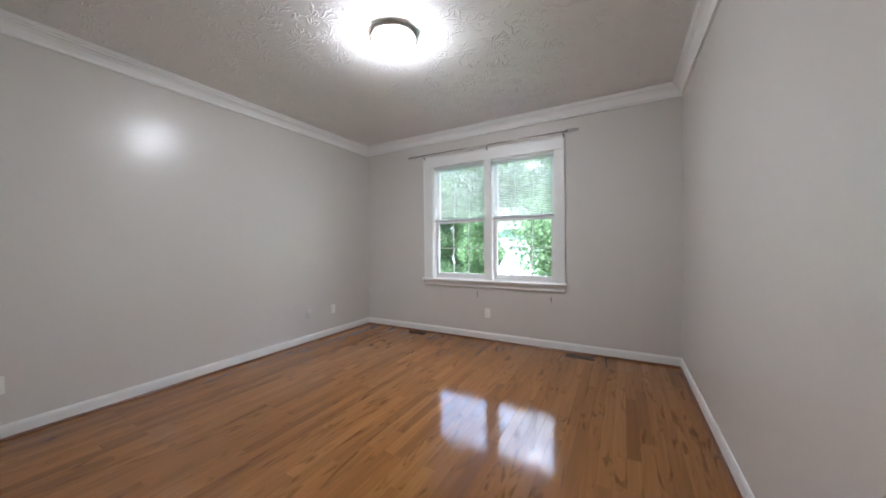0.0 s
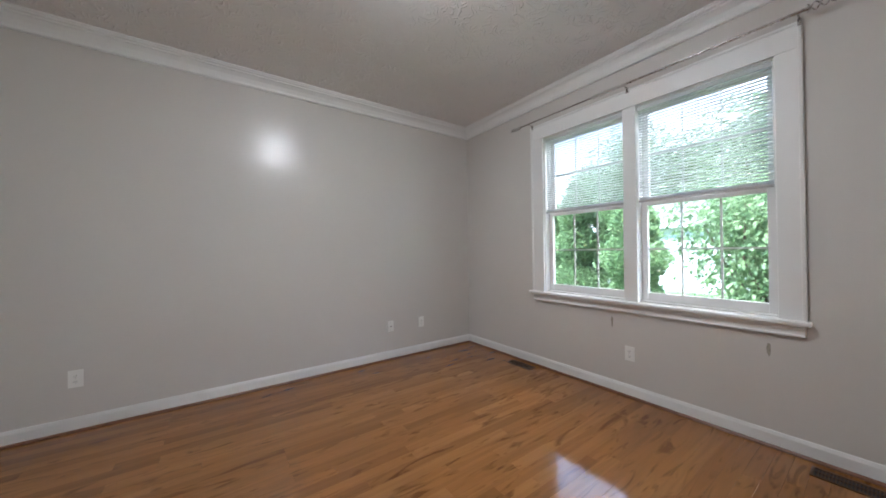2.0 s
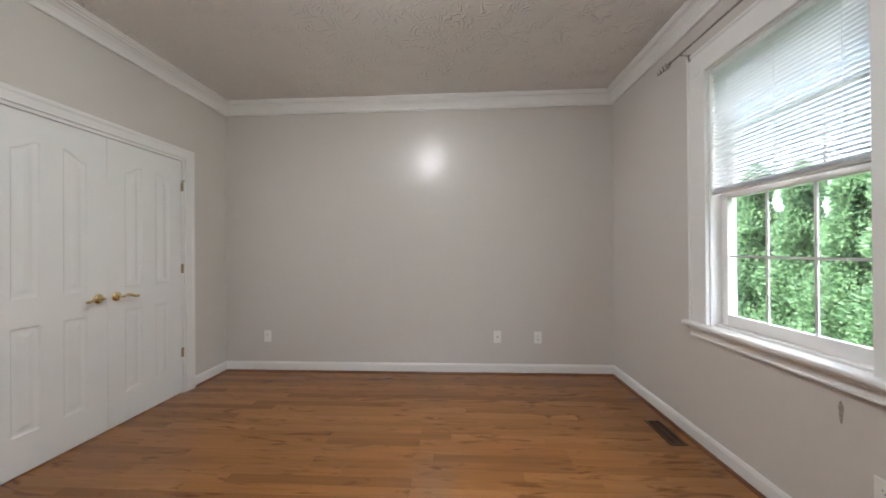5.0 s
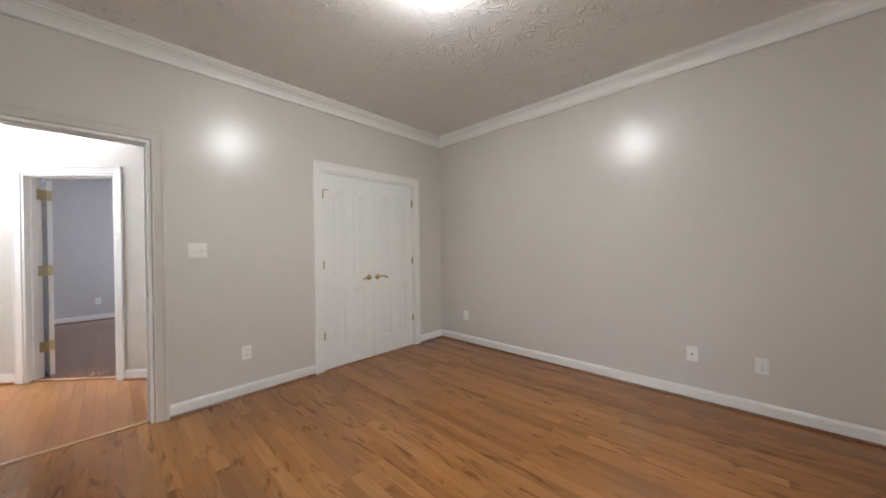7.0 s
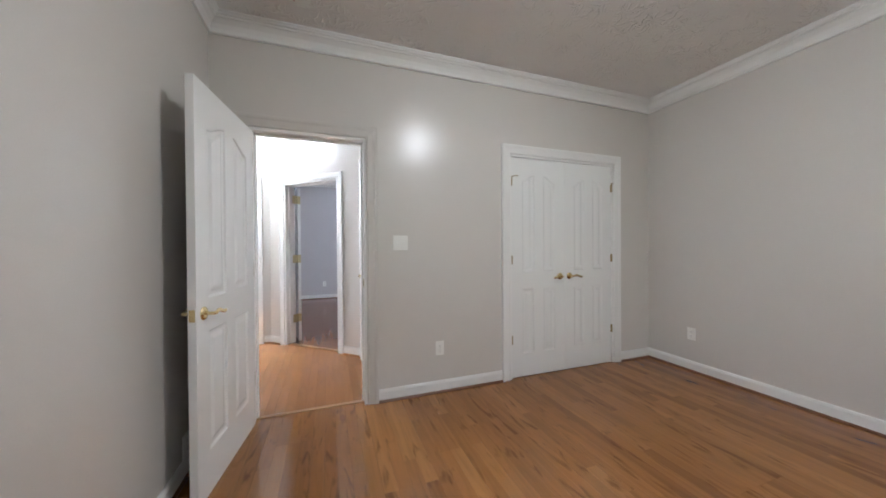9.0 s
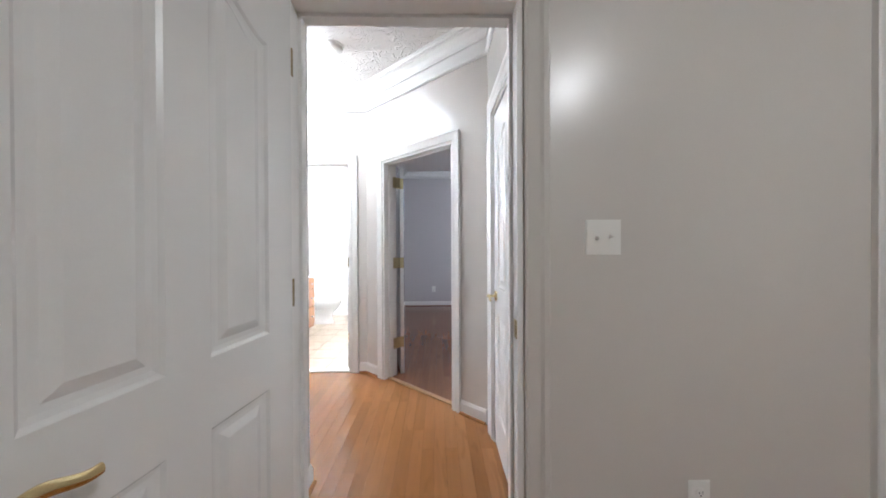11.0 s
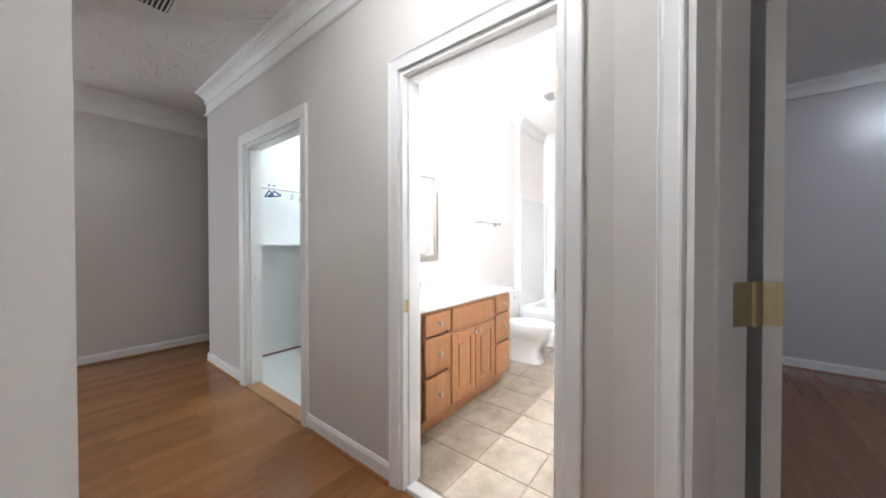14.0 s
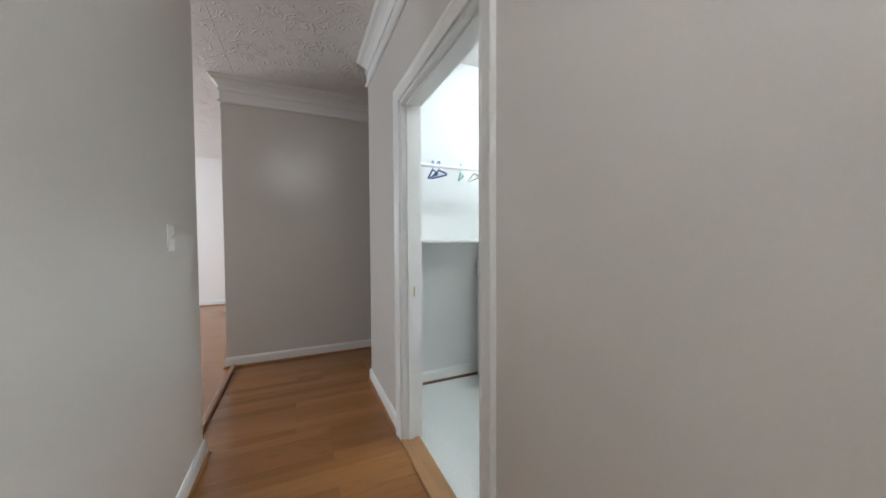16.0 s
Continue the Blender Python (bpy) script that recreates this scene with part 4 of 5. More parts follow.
def ceiling_vent(x0, x1, y0, y1, z, along, label, back=SLOT):
    ob = thing("ceiling_vent", label, "ceiling vent")
    f = 0.022
    bm = bmesh.new()
    box(x0, x1, y0, y0 + f, z - 0.010, z - 0.001, bm, 0.003)
    box(x0, x1, y1 - f, y1, z - 0.010, z - 0.001, bm, 0.003)
    box(x0, x0 + f, y0 + f, y1 - f, z - 0.010, z - 0.001, bm, 0.003)
    box(x1 - f, x1, y0 + f, y1 - f, z - 0.010, z - 0.001, bm, 0.003)
    part("frame", bm, PLASTIC, ob)
    # no real opening: the sheet's tone carries the shade behind the slats
    part("backing", box(x0 + f, x1 - f, y0 + f, y1 - f, z - 0.003, z - 0.001), back, ob, "flat sheet toned as the shade behind the slats")
    lo, hi = (x0 + f, x1 - f) if along == "y" else (y0 + f, y1 - f)
    n = int((hi - lo) / 0.022)
    for k in range(n):
        c = lo + (k + 0.5) * (hi - lo) / n
        bm = box(-0.007, 0.007, -0.5, 0.5, -0.0006, 0.0006)
        if along == "y":
            m = Matrix.Translation((c, (y0 + y1) / 2, z - 0.008)) @ Matrix.Rotation(radians(35), 4, "Y") @ Matrix.Diagonal((1, y1 - y0 - 2 * f, 1, 1))
        else:
            m = Matrix.Translation(((x0 + x1) / 2, c, z - 0.008)) @ Matrix.Rotation(radians(90), 4, "Z") @ Matrix.Rotation(radians(35), 4, "Y") @ Matrix.Diagonal((1, x1 - x0 - 2 * f, 1, 1))
        part("slat", bm, PLASTIC, ob, "", m)


ceiling_vent(6.20, 6.50, -5.52, -5.22, H, "x", "white return air grille in the hall ceiling")
ceiling_vent(4.72, 4.97, -8.40, -8.14, H, "x", "white louvred exhaust vent in the bathroom ceiling", NICKEL)

# scars in the paint under the window
SCAR = painted("scuffed_plaster", (0.30, 0.27, 0.22), 0.8, 120.0, 0.001, 0.5, 0.3)
for sx in (1.845, 2.765):
    bm = bmesh.new()
    rng = random.Random(int(sx * 100))
    ring = [bm.verts.new((sx + 0.011 * (0.6 + 0.5 * rng.random()) * math.cos(a), -0.0006, 0.575 + 0.045 * (0.7 + 0.4 * rng.random()) * math.sin(a))) for a in [2 * math.pi * k / 12 for k in range(12)]]
    bm.faces.new(ring)
    r = bmesh.ops.extrude_face_region(bm, geom=bm.faces[:])
    bmesh.ops.translate(bm, vec=(0, 0.0005, 0), verts=[v for v in r["geom"] if isinstance(v, bmesh.types.BMVert)])
    solid("wall_scar", bm, SCAR, "small chipped scar in the wall paint", "scuff", "scars under the window")

# ---- bathroom ----
vanity = thing("vanity_cabinet", "honey maple bathroom vanity with drawers and two doors", "vanity cabinet", m=Matrix.Translation((-0.011, -0.02, 0)) @ Matrix.Diagonal((1, 1, 1.049, 1)))
VF, VY0, VY1, VT = 4.988, -7.465, -6.20, 0.756
bm = box(VF + 0.018, 5.468, VY0, VY1, 0.10, VT)
part("body", bm, MAPLE, vanity)
bm = box(VF + 0.07, 5.468, VY0 + 0.004, VY1, 0.0, 0.10)
part("toe_kick", bm, MAPLE, vanity, "recessed toe kick")
bm = bmesh.new()
for y0, y1, z0, z1 in ((VY0, VY0 + 0.02, 0.10, VT), (VY1 - 0.02, VY1, 0.10, VT), (-7.215, -7.175, 0.10, VT), (-6.625, -6.585, 0.10, VT), (VY0, VY1, VT - 0.022, VT), (VY0, VY1, 0.10, 0.125),
                       (-7.175, -6.625, 0.565, 0.60)):
    box(VF, VF + 0.019, y0, y1, z0, z1, bm)
part("face_frame", bm, MAPLE, vanity, "maple face frame")


def knob(parent, y, z):
    part("knob", lathe([(0, 0.0), (0.006, 0.0), (0.005, 0.012), (0.013, 0.018), (0.014, 0.023), (0.010, 0.027), (0, 0.028)], None, 16, Matrix.Translation((VF - 0.018, y, z)) @ Matrix.Rotation(radians(-90), 4, "Y")), NICKEL, parent, "brushed nickel knob", None, True)


def slab_front(name, y0, y1, z0, z1, knobs=True):
    bm = box(VF - 0.019, VF - 0.001, y0, y1, z0, z1, None, 0.005)
    ob = part(name, bm, MAPLE, vanity)
    if knobs:
        knob(ob, (y0 + y1) / 2, (z0 + z1) / 2)
    return ob


for y0, y1 in ((-7.452, -7.205), (-6.595, -6.35)):
    for z0, z1 in ((0.615, 0.738), (0.385, 0.597), (0.135, 0.367)):
        slab_front("drawer_front", y0, y1, z0, z1)
slab_front("false_front", -7.185, -6.615, 0.60, 0.738, False)
for y0, y1, ky in ((-7.185, -6.903, -6.93), (-6.897, -6.615, -6.87)):
    bm = bmesh.new()
    f = 0.058
    x0, x1 = VF - 0.019, VF - 0.001
    box(x0, x1, y0, y0 + f, 0.135, 0.575, bm, 0.004)
    box(x0, x1, y1 - f, y1, 0.135, 0.575, bm, 0.004)
    box(x0, x1, y0 + f, y1 - f, 0.135, 0.135 + f, bm, 0.004)
    box(x0, x1, y0 + f, y1 - f, 0.575 - f, 0.575, bm, 0.004)
    dr = part("cabinet_door", bm, MAPLE, vanity)
    bm = box(x0 + 0.009, x1, y0 + f, y1 - f, 0.135 + f, 0.575 - f)
    box(x0 + 0.003, x1 - 0.004, y0 + f + 0.022, y1 - f - 0.022, 0.135 + f + 0.022, 0.575 - f - 0.022, bm, 0.006)
    part("door_panel", bm, MAPLE, dr, "raised maple panel")
    knob(dr, ky, 0.545)

top = thing("countertop", "white cultured marble vanity top with moulded basin", "countertop")
bm = bmesh.new()
box(4.949, 5.17, -7.51, -6.16, 0.794, 0.823, bm, 0.008)
box(5.17 - 0.008, 5.46, -7.51, -7.06, 0.794, 0.823, bm, 0.006)
box(5.17 - 0.008, 5.46, -6.60, -6.16, 0.794, 0.823, bm, 0.006)
box(5.38, 5.46, -7.06, -6.60, 0.794, 0.823, bm, 0.004)
part("slab", bm, MARBLE, top)
bm = bmesh.new()
prev = None
for sc, dz in ((1.08, -0.0006), (0.98, -0.006), (0.86, -0.014), (0.6, -0.021), (0.15, -0.024)):
    ring = [bm.verts.new((5.272 + 0.118 * sc * math.copysign(abs(math.cos(a)) ** 0.8, math.cos(a)), -6.83 + 0.235 * sc * math.copysign(abs(math.sin(a)) ** 0.8, math.sin(a)), 0.823 + dz)) for a in [2 * math.pi * k / 32 for k in range(32)]]
    if prev:
        for k in range(32):
            bm.faces.new((prev[k], prev[(k + 1) % 32], ring[(k + 1) % 32], ring[k]))
    prev = ring
bm.faces.new(prev)
part("basin", bm, MARBLE, top, "oval moulded basin", None, True)
part("backsplash", box(5.446, 5.469, -7.51, -6.16, 0.823, 0.915, None, 0.004), MARBLE, top, "low white backsplash")

tap = thing("faucet", "chrome single-lever basin faucet on the vanity top", "faucet", m=pose(5.412, -6.83, 0.823))
part("base", lathe([(0, 0), (0.028, 0), (0.027, 0.008), (0.021, 0.014), (0.019, 0.055), (0.016, 0.065), (0, 0.068)], seg=20), CHROME, tap, "", None, True)
part("spout", tube([(0, 0, 0.04), (-0.05, 0, 0.062), (-0.11, 0, 0.058), (-0.122, 0, 0.042)], 0.011), CHROME, tap, "", None, True)
part("handle", tube([(0, 0, 0.066), (-0.01, 0, 0.085), (-0.06, 0, 0.10)], 0.008), CHROME, tap, "chrome lever", None, True)

mir = thing("framed_mirror", "rectangular mirror in a pewter frame over the vanity", "mirror")
MY0, MY1, MZ0, MZ1 = -7.09, -6.46, 1.065, 1.80
bm = bmesh.new()
f = 0.045
box(5.438, 5.468, MY0, MY0 + f, MZ0, MZ1, bm, 0.006)
box(5.438, 5.468, MY1 - f, MY1, MZ0, MZ1, bm, 0.006)
box(5.439, 5.468, MY0 + f, MY1 - f, MZ0, MZ0 + f, bm, 0.006)
box(5.439, 5.468, MY0 + f, MY1 - f, MZ1 - f, MZ1, bm, 0.006)
part("frame", bm, MIRFRAME, mir, "pewter-coloured frame")
part("mirror_glass", box(5.452, 5.466, MY0 + f - 0.006, MY1 - f + 0.006, MZ0 + f - 0.006, MZ1 - f + 0.006), MIRROR, mir, "silvered glass")


def towel_bar(y0, y1, z, x, sg, label):
    ob = thing("towel_bar", label, "towel bar")
    part("bar", rod((x + sg * 0.062, y0, z), (x + sg * 0.062, y1, z), 0.007), CHROME, ob, "", None, True)
    for y in (y0 + 0.02, y1 - 0.02):
        bm = lathe([(0, 0), (0.024, 0), (0.024, 0.006), (0.011, 0.014), (0.010, 0.055), (0.013, 0.062), (0.010, 0.074), (0, 0.076)], None, 16, Matrix.Translation((x, y, z)) @ Matrix.Rotation(radians(90 * sg), 4, "Y"))
        part("post", bm, CHROME, ob, "", None, True)


towel_bar(-8.15, -7.70, 1.43, 5.47, -1, "chrome towel bar on the wall above the toilet")
towel_bar(-8.45, -7.85, 1.05, 4.03, 1, "chrome towel bar beside the bathtub")

toilet = thing("toilet", "white two-piece ceramic toilet with closed lid", "toilet", m=pose(5.47, -8.095, 0.0, 0, 0, 90) @ Matrix.Diagonal((0.95, 0.95, 0.95, 1)))


def oval_loft(rings, bm=None, seg=32):
    """Rings of (centre y, half width, half length, z, squareness) lofted and capped."""
    bm = bm or bmesh.new()
    prev = None
    for cy, hw, hl, z, sq in rings:
        ring = []
        for k in range(seg):
            a = 2 * math.pi * k / seg
            c, s = math.cos(a), math.sin(a)
            ring.append(bm.verts.new((hw * math.copysign(abs(c) ** sq, c), cy + hl * math.copysign(abs(s) ** sq, s), z)))
        if prev:
            for k in range(seg):
                bm.faces.new((prev[k], prev[(k + 1) % seg], ring[(k + 1) % seg], ring[k]))
        else:
            bm.faces.new(ring)
        prev = ring
    bm.faces.new(prev)
    return bm


part("pedestal", oval_loft([(0.37, 0.115, 0.235, 0.0, 0.7), (0.37, 0.113, 0.232, 0.02, 0.7), (0.37, 0.10, 0.21, 0.06, 0.75), (0.39, 0.10, 0.20, 0.16, 0.8), (0.43, 0.125, 0.235, 0.24, 0.9)]), CERAMIC, toilet, "", None, True)
part("bowl", oval_loft([(0.43, 0.12, 0.23, 0.235, 0.9), (0.45, 0.155, 0.255, 0.29, 0.95), (0.465, 0.178, 0.268, 0.34, 1.0), (0.47, 0.184, 0.272, 0.372, 1.0), (0.47, 0.180, 0.268, 0.384, 1.0)]), CERAMIC, toilet, "", None, True)
part("seat", oval_loft([(0.47, 0.182, 0.272, 0.3845, 1.0), (0.47, 0.187, 0.276, 0.390, 1.0), (0.47, 0.187, 0.276, 0.398, 1.0), (0.47, 0.182, 0.272, 0.403, 1.0)]), PLASTIC, toilet, "white seat", None, True)
part("lid", oval_loft([(0.465, 0.183, 0.272, 0.4045, 1.0), (0.465, 0.187, 0.276, 0.410, 1.0), (0.465, 0.183, 0.272, 0.420, 1.0), (0.465, 0.16, 0.25, 0.426, 1.0), (0.465, 0.09, 0.15, 0.429, 1.0)]), PLASTIC, toilet, "white closed lid", None, True)
part("tank", box(-0.22, 0.22, 0.012, 0.195, 0.37, 0.705, None, 0.022), CERAMIC, toilet, "", None, True)
part("tank_lid", box(-0.23, 0.23, 0.006, 0.205, 0.706, 0.738, None, 0.012), CERAMIC, toilet, "", None, True)
part("flush_lever", tube([(-0.15, 0.196, 0.65), (-0.15, 0.212, 0.65), (-0.09, 0.216, 0.645)], 0.006), CHROME, toilet, "chrome flush lever", None, True)

tub = thing("bathtub", "white acrylic bathtub with moulded wall surround", "bathtub")
TX0, TX1, TY0, TY1, TZ = 4.092, 5.408, -9.448, -8.68, 0.43
bm = bmesh.new()
sections = [(0.0, 0.0, 0.0), (0.0, 0.0, TZ - 0.02), (0.006, 0.006, TZ - 0.004), (0.02, 0.02, TZ), (0.075, 0.075, TZ), (0.095, 0.09, TZ - 0.02), (0.14, 0.12, 0.2), (0.2, 0.16, 0.09)]
prev = None
for ix, iy, z in sections:
    ring = []
    x0, x1, y0, y1 = TX0 + ix, TX1 - ix, TY0 + iy, TY1 - iy
    rad = min(0.02 + ix * 0.9, 0.16)
    for cx, cy, a0 in ((x1 - rad, y1 - rad, 0), (x0 + rad, y1 - rad, 90), (x0 + rad, y0 + rad, 180), (x1 - rad, y0 + rad, 270)):
        for k in range(6):
            a = radians(a0 + 18 * k)
            ring.append(bm.verts.new((cx + rad * math.cos(a), cy + rad * math.sin(a), z)))
    if prev:
        for k in range(24):
            bm.faces.new((prev[k], prev[(k + 1) % 24], ring[(k + 1) % 24], ring[k]))
    prev = ring
bm.faces.new(prev)
part("tub_shell", bm, ACRYLIC, tub, "", None, True)
bm = box(TX0 + 0.05, TX1 - 0.05, TY1 - 0.004, TY1 + 0.006, 0.0, TZ - 0.05, None, 0.004)
part("apron", bm, ACRYLIC, tub, "smooth front apron")
SZ = 1.775
part("back_panel", box(TX0 + 0.006, TX1 - 0.006, TY0 + 0.001, TY0 + 0.02, TZ - 0.005, SZ, None, 0.006), ACRYLIC, tub, "glossy surround back panel")
part("left_panel", box(TX1 - 0.022, TX1 - 0.001, TY0 + 0.018, TY1 + 0.03, TZ - 0.005, SZ, None, 0.006), ACRYLIC, tub, "glossy surround end panel")
part("right_panel", box(TX0 + 0.001, TX0 + 0.022, TY0 + 0.018, TY1 + 0.03, TZ - 0.005, SZ, None, 0.006), ACRYLIC, tub, "glossy surround end panel")
for xx in (TX1 - 0.022, TX0 + 0.001):
    part("edge_flange", box(xx - 0.006, xx + 0.027, TY1 + 0.02, TY1 + 0.058, TZ - 0.1, SZ + 0.004, None, 0.009), ACRYLIC, tub, "rounded upright flange")
for cx in (TX0 + 0.02, TX1 - 0.02):
    sgn = 1 if cx < 4.5 else -1
    part("corner_cove", rod((cx + sgn * 0.012, TY0 + 0.03, TZ), (cx + sgn * 0.012, TY0 + 0.03, SZ - 0.02), 0.028, None, 20), ACRYLIC, tub, "rounded corner of the surround", None, True)
bm = box(4.66, 4.975, TY0 + 0.018, TY0 + 0.075, 0.60, 0.632, None, 0.01)
box(4.952, 4.976, TY0 + 0.018, TY0 + 0.07, 0.632, 1.03, bm, 0.01)
part("soap_ledge", bm, ACRYLIC, tub, "moulded soap ledge")

shower = thing("shower_head", "chrome shower head on a bent arm", "shower head")
part("arm", tube([(4.094, -9.05, 2.03), (4.16, -9.05, 2.045), (4.22, -9.05, 2.02), (4.26, -9.05, 1.965)], 0.009), CHROME, shower, "", None, True)
part("flange", lathe([(0, 0), (0.03, 0), (0.028, 0.006), (0.012, 0.012), (0, 0.012)], None, 18, Matrix.Translation((4.091, -9.05, 2.03)) @ Matrix.Rotation(radians(90), 4, "Y")), CHROME, shower, "", None, True)
hd = Matrix.Translation((4.265, -9.05, 1.955)) @ Matrix.Rotation(radians(145), 4, "Y")
part("head", lathe([(0, -0.01), (0.012, -0.008), (0.016, 0.01), (0.042, 0.045), (0.045, 0.055), (0.040, 0.060), (0, 0.060)], None, 24, hd), CHROME, shower, "flared chrome head", None, True)
valve = thing("tub_faucet", "chrome tub valve and spout on the surround", "tub faucet")
vm = Matrix.Translation((TX0 + 0.022, -9.05, 0.80)) @ Matrix.Rotation(radians(90), 4, "Y")
part("escutcheon", lathe([(0, 0), (0.075, 0), (0.074, 0.006), (0.03, 0.016), (0.024, 0.05), (0, 0.052)], None, 28, vm), CHROME, valve, "", None, True)
part("valve_handle", tube([(TX0 + 0.07, -9.05, 0.80), (TX0 + 0.10, -9.05, 0.79), (TX0 + 0.115, -9.05, 0.74)], 0.011), CHROME, valve, "", None, True)
part("spout", rod((TX0 + 0.02, -9.05, 0.60), (TX0 + 0.17, -9.05, 0.585), 0.026, None, 18, 0.02), CHROME, valve, "", None, True)

# ---- laundry ----
shelf = thing("laundry_shelf", "deep white wall shelf with hanging rod board", "shelf")
part("board", box(6.95, 7.348, -7.35, -6.16, 1.195, 1.214, None, 0.002), TRIM, shelf)
part("bracket", box(7.32, 7.348, -6.98, -6.95, 1.06, 1.195, None, 0.002), TRIM, shelf, "white bracket")
hang = thing("hanging_rod", "white closet rod high on the laundry wall", "closet rod")
part("pole", rod((7.12, -7.98, 1.78), (7.12, -6.16, 1.78), 0.014), TRIM, hang)


def clothes_hanger(y, mat_, label, tilt):
    ob = thing("clothes_hanger", label, "clothes hanger", "plastic hangers in the laundry", m=pose(7.12, y, 1.794, 0, 0, tilt))
    pts = [(0.014, 0, 0.0), (0.016, 0, 0.012), (0.008, 0, 0.022), (-0.008, 0, 0.020), (-0.012, 0, 0.008), (0.0, 0, -0.01), (0.0, 0, -0.045)]
    part("hook", tube(pts, 0.003, None, 6), mat_, ob, "", None, True)
    part("body", tube([(0, 0, -0.045), (-0.09, 0, -0.085), (-0.09, 0, -0.095), (0.09, 0, -0.095), (0.09, 0, -0.085), (0, 0, -0.045)], 0.0065, None, 6), mat_, ob, "", None, True)


for i, (y, mm, lb) in enumerate(((-6.42, CLOTHBLUE, "blue plastic clothes hanger"), (-6.47, CLOTHBLUE, "blue plastic clothes hanger"), (-6.66, MINT, "mint green plastic clothes hanger"),
                                 (-6.78, PLASTIC, "white plastic clothes hanger"), (-6.98, CLOTHBLUE, "blue plastic clothes hanger"), (-7.01, CLOTHBLUE, "blue plastic clothes hanger"))):
    clothes_hanger(y, mm, lb, 18 * math.sin(i * 2.1))
wash = thing("washing_machine", "white top-loading washing machine", "washing machine")
part("cabinet", box(6.60, 7.28, -7.75, -6.90, 0.02, 0.90, None, 0.012), CERAMIC, wash)
part("lid", box(6.64, 7.20, -7.65, -6.94, 0.90, 0.915, None, 0.005), CERAMIC, wash)
part("control_panel", box(7.20, 7.29, -7.75, -6.90, 0.90, 1.05, None, 0.01), CERAMIC, wash)
part("foot", box(6.64, 7.24, -7.7, -6.95, 0.0, 0.02), SLOT, wash, "dark recessed foot")

# ---- outside the window ----
solid("ground", box(-400, 400, 0.16, 800, -1.1, -0.9), GRASS, "green lawn", "lawn", kind="structure")


def leaf_cloud(points, size, rng, droop=0.3, fold=0.25):
    verts, faces = [], []
    for p, out in points:
        d = Vector((out.x + rng.uniform(-0.7, 0.7), out.y + rng.uniform(-0.7, 0.7), out.z + rng.uniform(-0.6, 0.6) - droop)).normalized()
        sd = d.cross(Vector((rng.uniform(-1, 1), rng.uniform(-1, 1), rng.uniform(-1, 1)))).normalized()
        up = d.cross(sd)
        s = size * rng.uniform(0.6, 1.3)
        k = len(verts)
        w = s * 0.32
        verts += [p, p + d * s * 0.45 + sd * w + up * fold * w, p + d * s, p + d * s * 0.45 - sd * w + up * fold * w]
        faces += [(k, k + 1, k + 2), (k, k + 2, k + 3)]
    return verts, faces


def mesh_raw(name, verts, faces, material):
    me = bpy.data.meshes.new(name)
    me.from_pydata([tuple(v) for v in verts], [], faces)
    me.materials.append(material)
    return me


def arborvitae(x, y, height, radius, seed):
    rng = random.Random(seed)
    ob = thing("arborvitae_tree", "tall dense green arborvitae tree outside the window", "tree", "evergreen screen outside", m=pose(x, y, -0.9))
    part("trunk", rod((0, 0, 0), (0, 0, height * 0.8), 0.09, None, 8, 0.02), BARK, ob)
    pts = []
    for _ in range(20000):
        u = rng.random() ** 0.75
        z = 0.1 + u * (height - 0.1)
        r = radius * (1 - u) ** 0.55 * (0.72 + 0.28 * math.sin(z * 5 + seed) * math.sin(z * 2.3 + 1)) * rng.uniform(0.4, 1.08)
        a = rng.uniform(0, 2 * math.pi)
        pts.append((Vector((r * math.cos(a), r * math.sin(a), z)), Vector((math.cos(a), math.sin(a), 0.5))))
    v, f = leaf_cloud(pts, 0.075, rng, 0.05)
    part("crown", mesh_raw("crown", v, f, LEAF_HEDGE), LEAF_HEDGE, ob)


for i in range(10):
    sp = random.Random(300 + i)
    arborvitae(-6.6 + 0.76 * i + sp.uniform(-0.1, 0.1), 4.6 + sp.uniform(-0.35, 0.35), sp.uniform(3.2, 3.9), sp.uniform(0.8, 1.0), 11 + i)
for i, x in enumerate((0.8, 2.0, 3.2)):
    arborvitae(x, 10.5, 5.0 + 0.4 * (i % 2), 1.0, 31 + i)


def broadleaf(x, y, height, spread_, seed):
    rng = random.Random(seed)
    ob = thing("broadleaf_tree", "loose leafy small tree near the window", "tree", m=pose(x, y, -0.9))
    bm = rod((0, 0, 0), (0.05, 0.05, height * 0.35), 0.05, None, 8, 0.04)
    tips = []
    for k in range(9):
        a = k * 2.4 + rng.uniform(-0.3, 0.3)
        p0 = Vector((0.05, 0.05, height * rng.uniform(0.2, 0.35)))
        p1 = Vector((spread_ * 0.5 * math.cos(a), spread_ * 0.5 * math.sin(a), height * rng.uniform(0.45, 0.7)))
        p2 = Vector((spread_ * rng.uniform(0.6, 1) * math.cos(a + 0.3), spread_ * rng.uniform(0.6, 1) * math.sin(a + 0.3), height * rng.uniform(0.6, 1.0)))
        rod(p0, p1, 0.025, bm, 6, 0.016)
        rod(p1, p2, 0.016, bm, 6, 0.006)
        tips += [(p0, p1), (p1, p2), (p1, p2)]
    part("trunk", bm, BARK, ob)
    pts = []
    for _ in range(17000):
        a, b = rng.choice(tips)
        c = a.lerp(b, rng.random())
        q = Vector((rng.gauss(0, 0.26), rng.gauss(0, 0.26), rng.gauss(0, 0.24)))
        pts.append((c + q, q.normalized()))
    v, f = leaf_cloud(pts, 0.075, rng, 0.5)
    part("crown", mesh_raw("crown", v, f, LEAF_TREE), LEAF_TREE, ob)


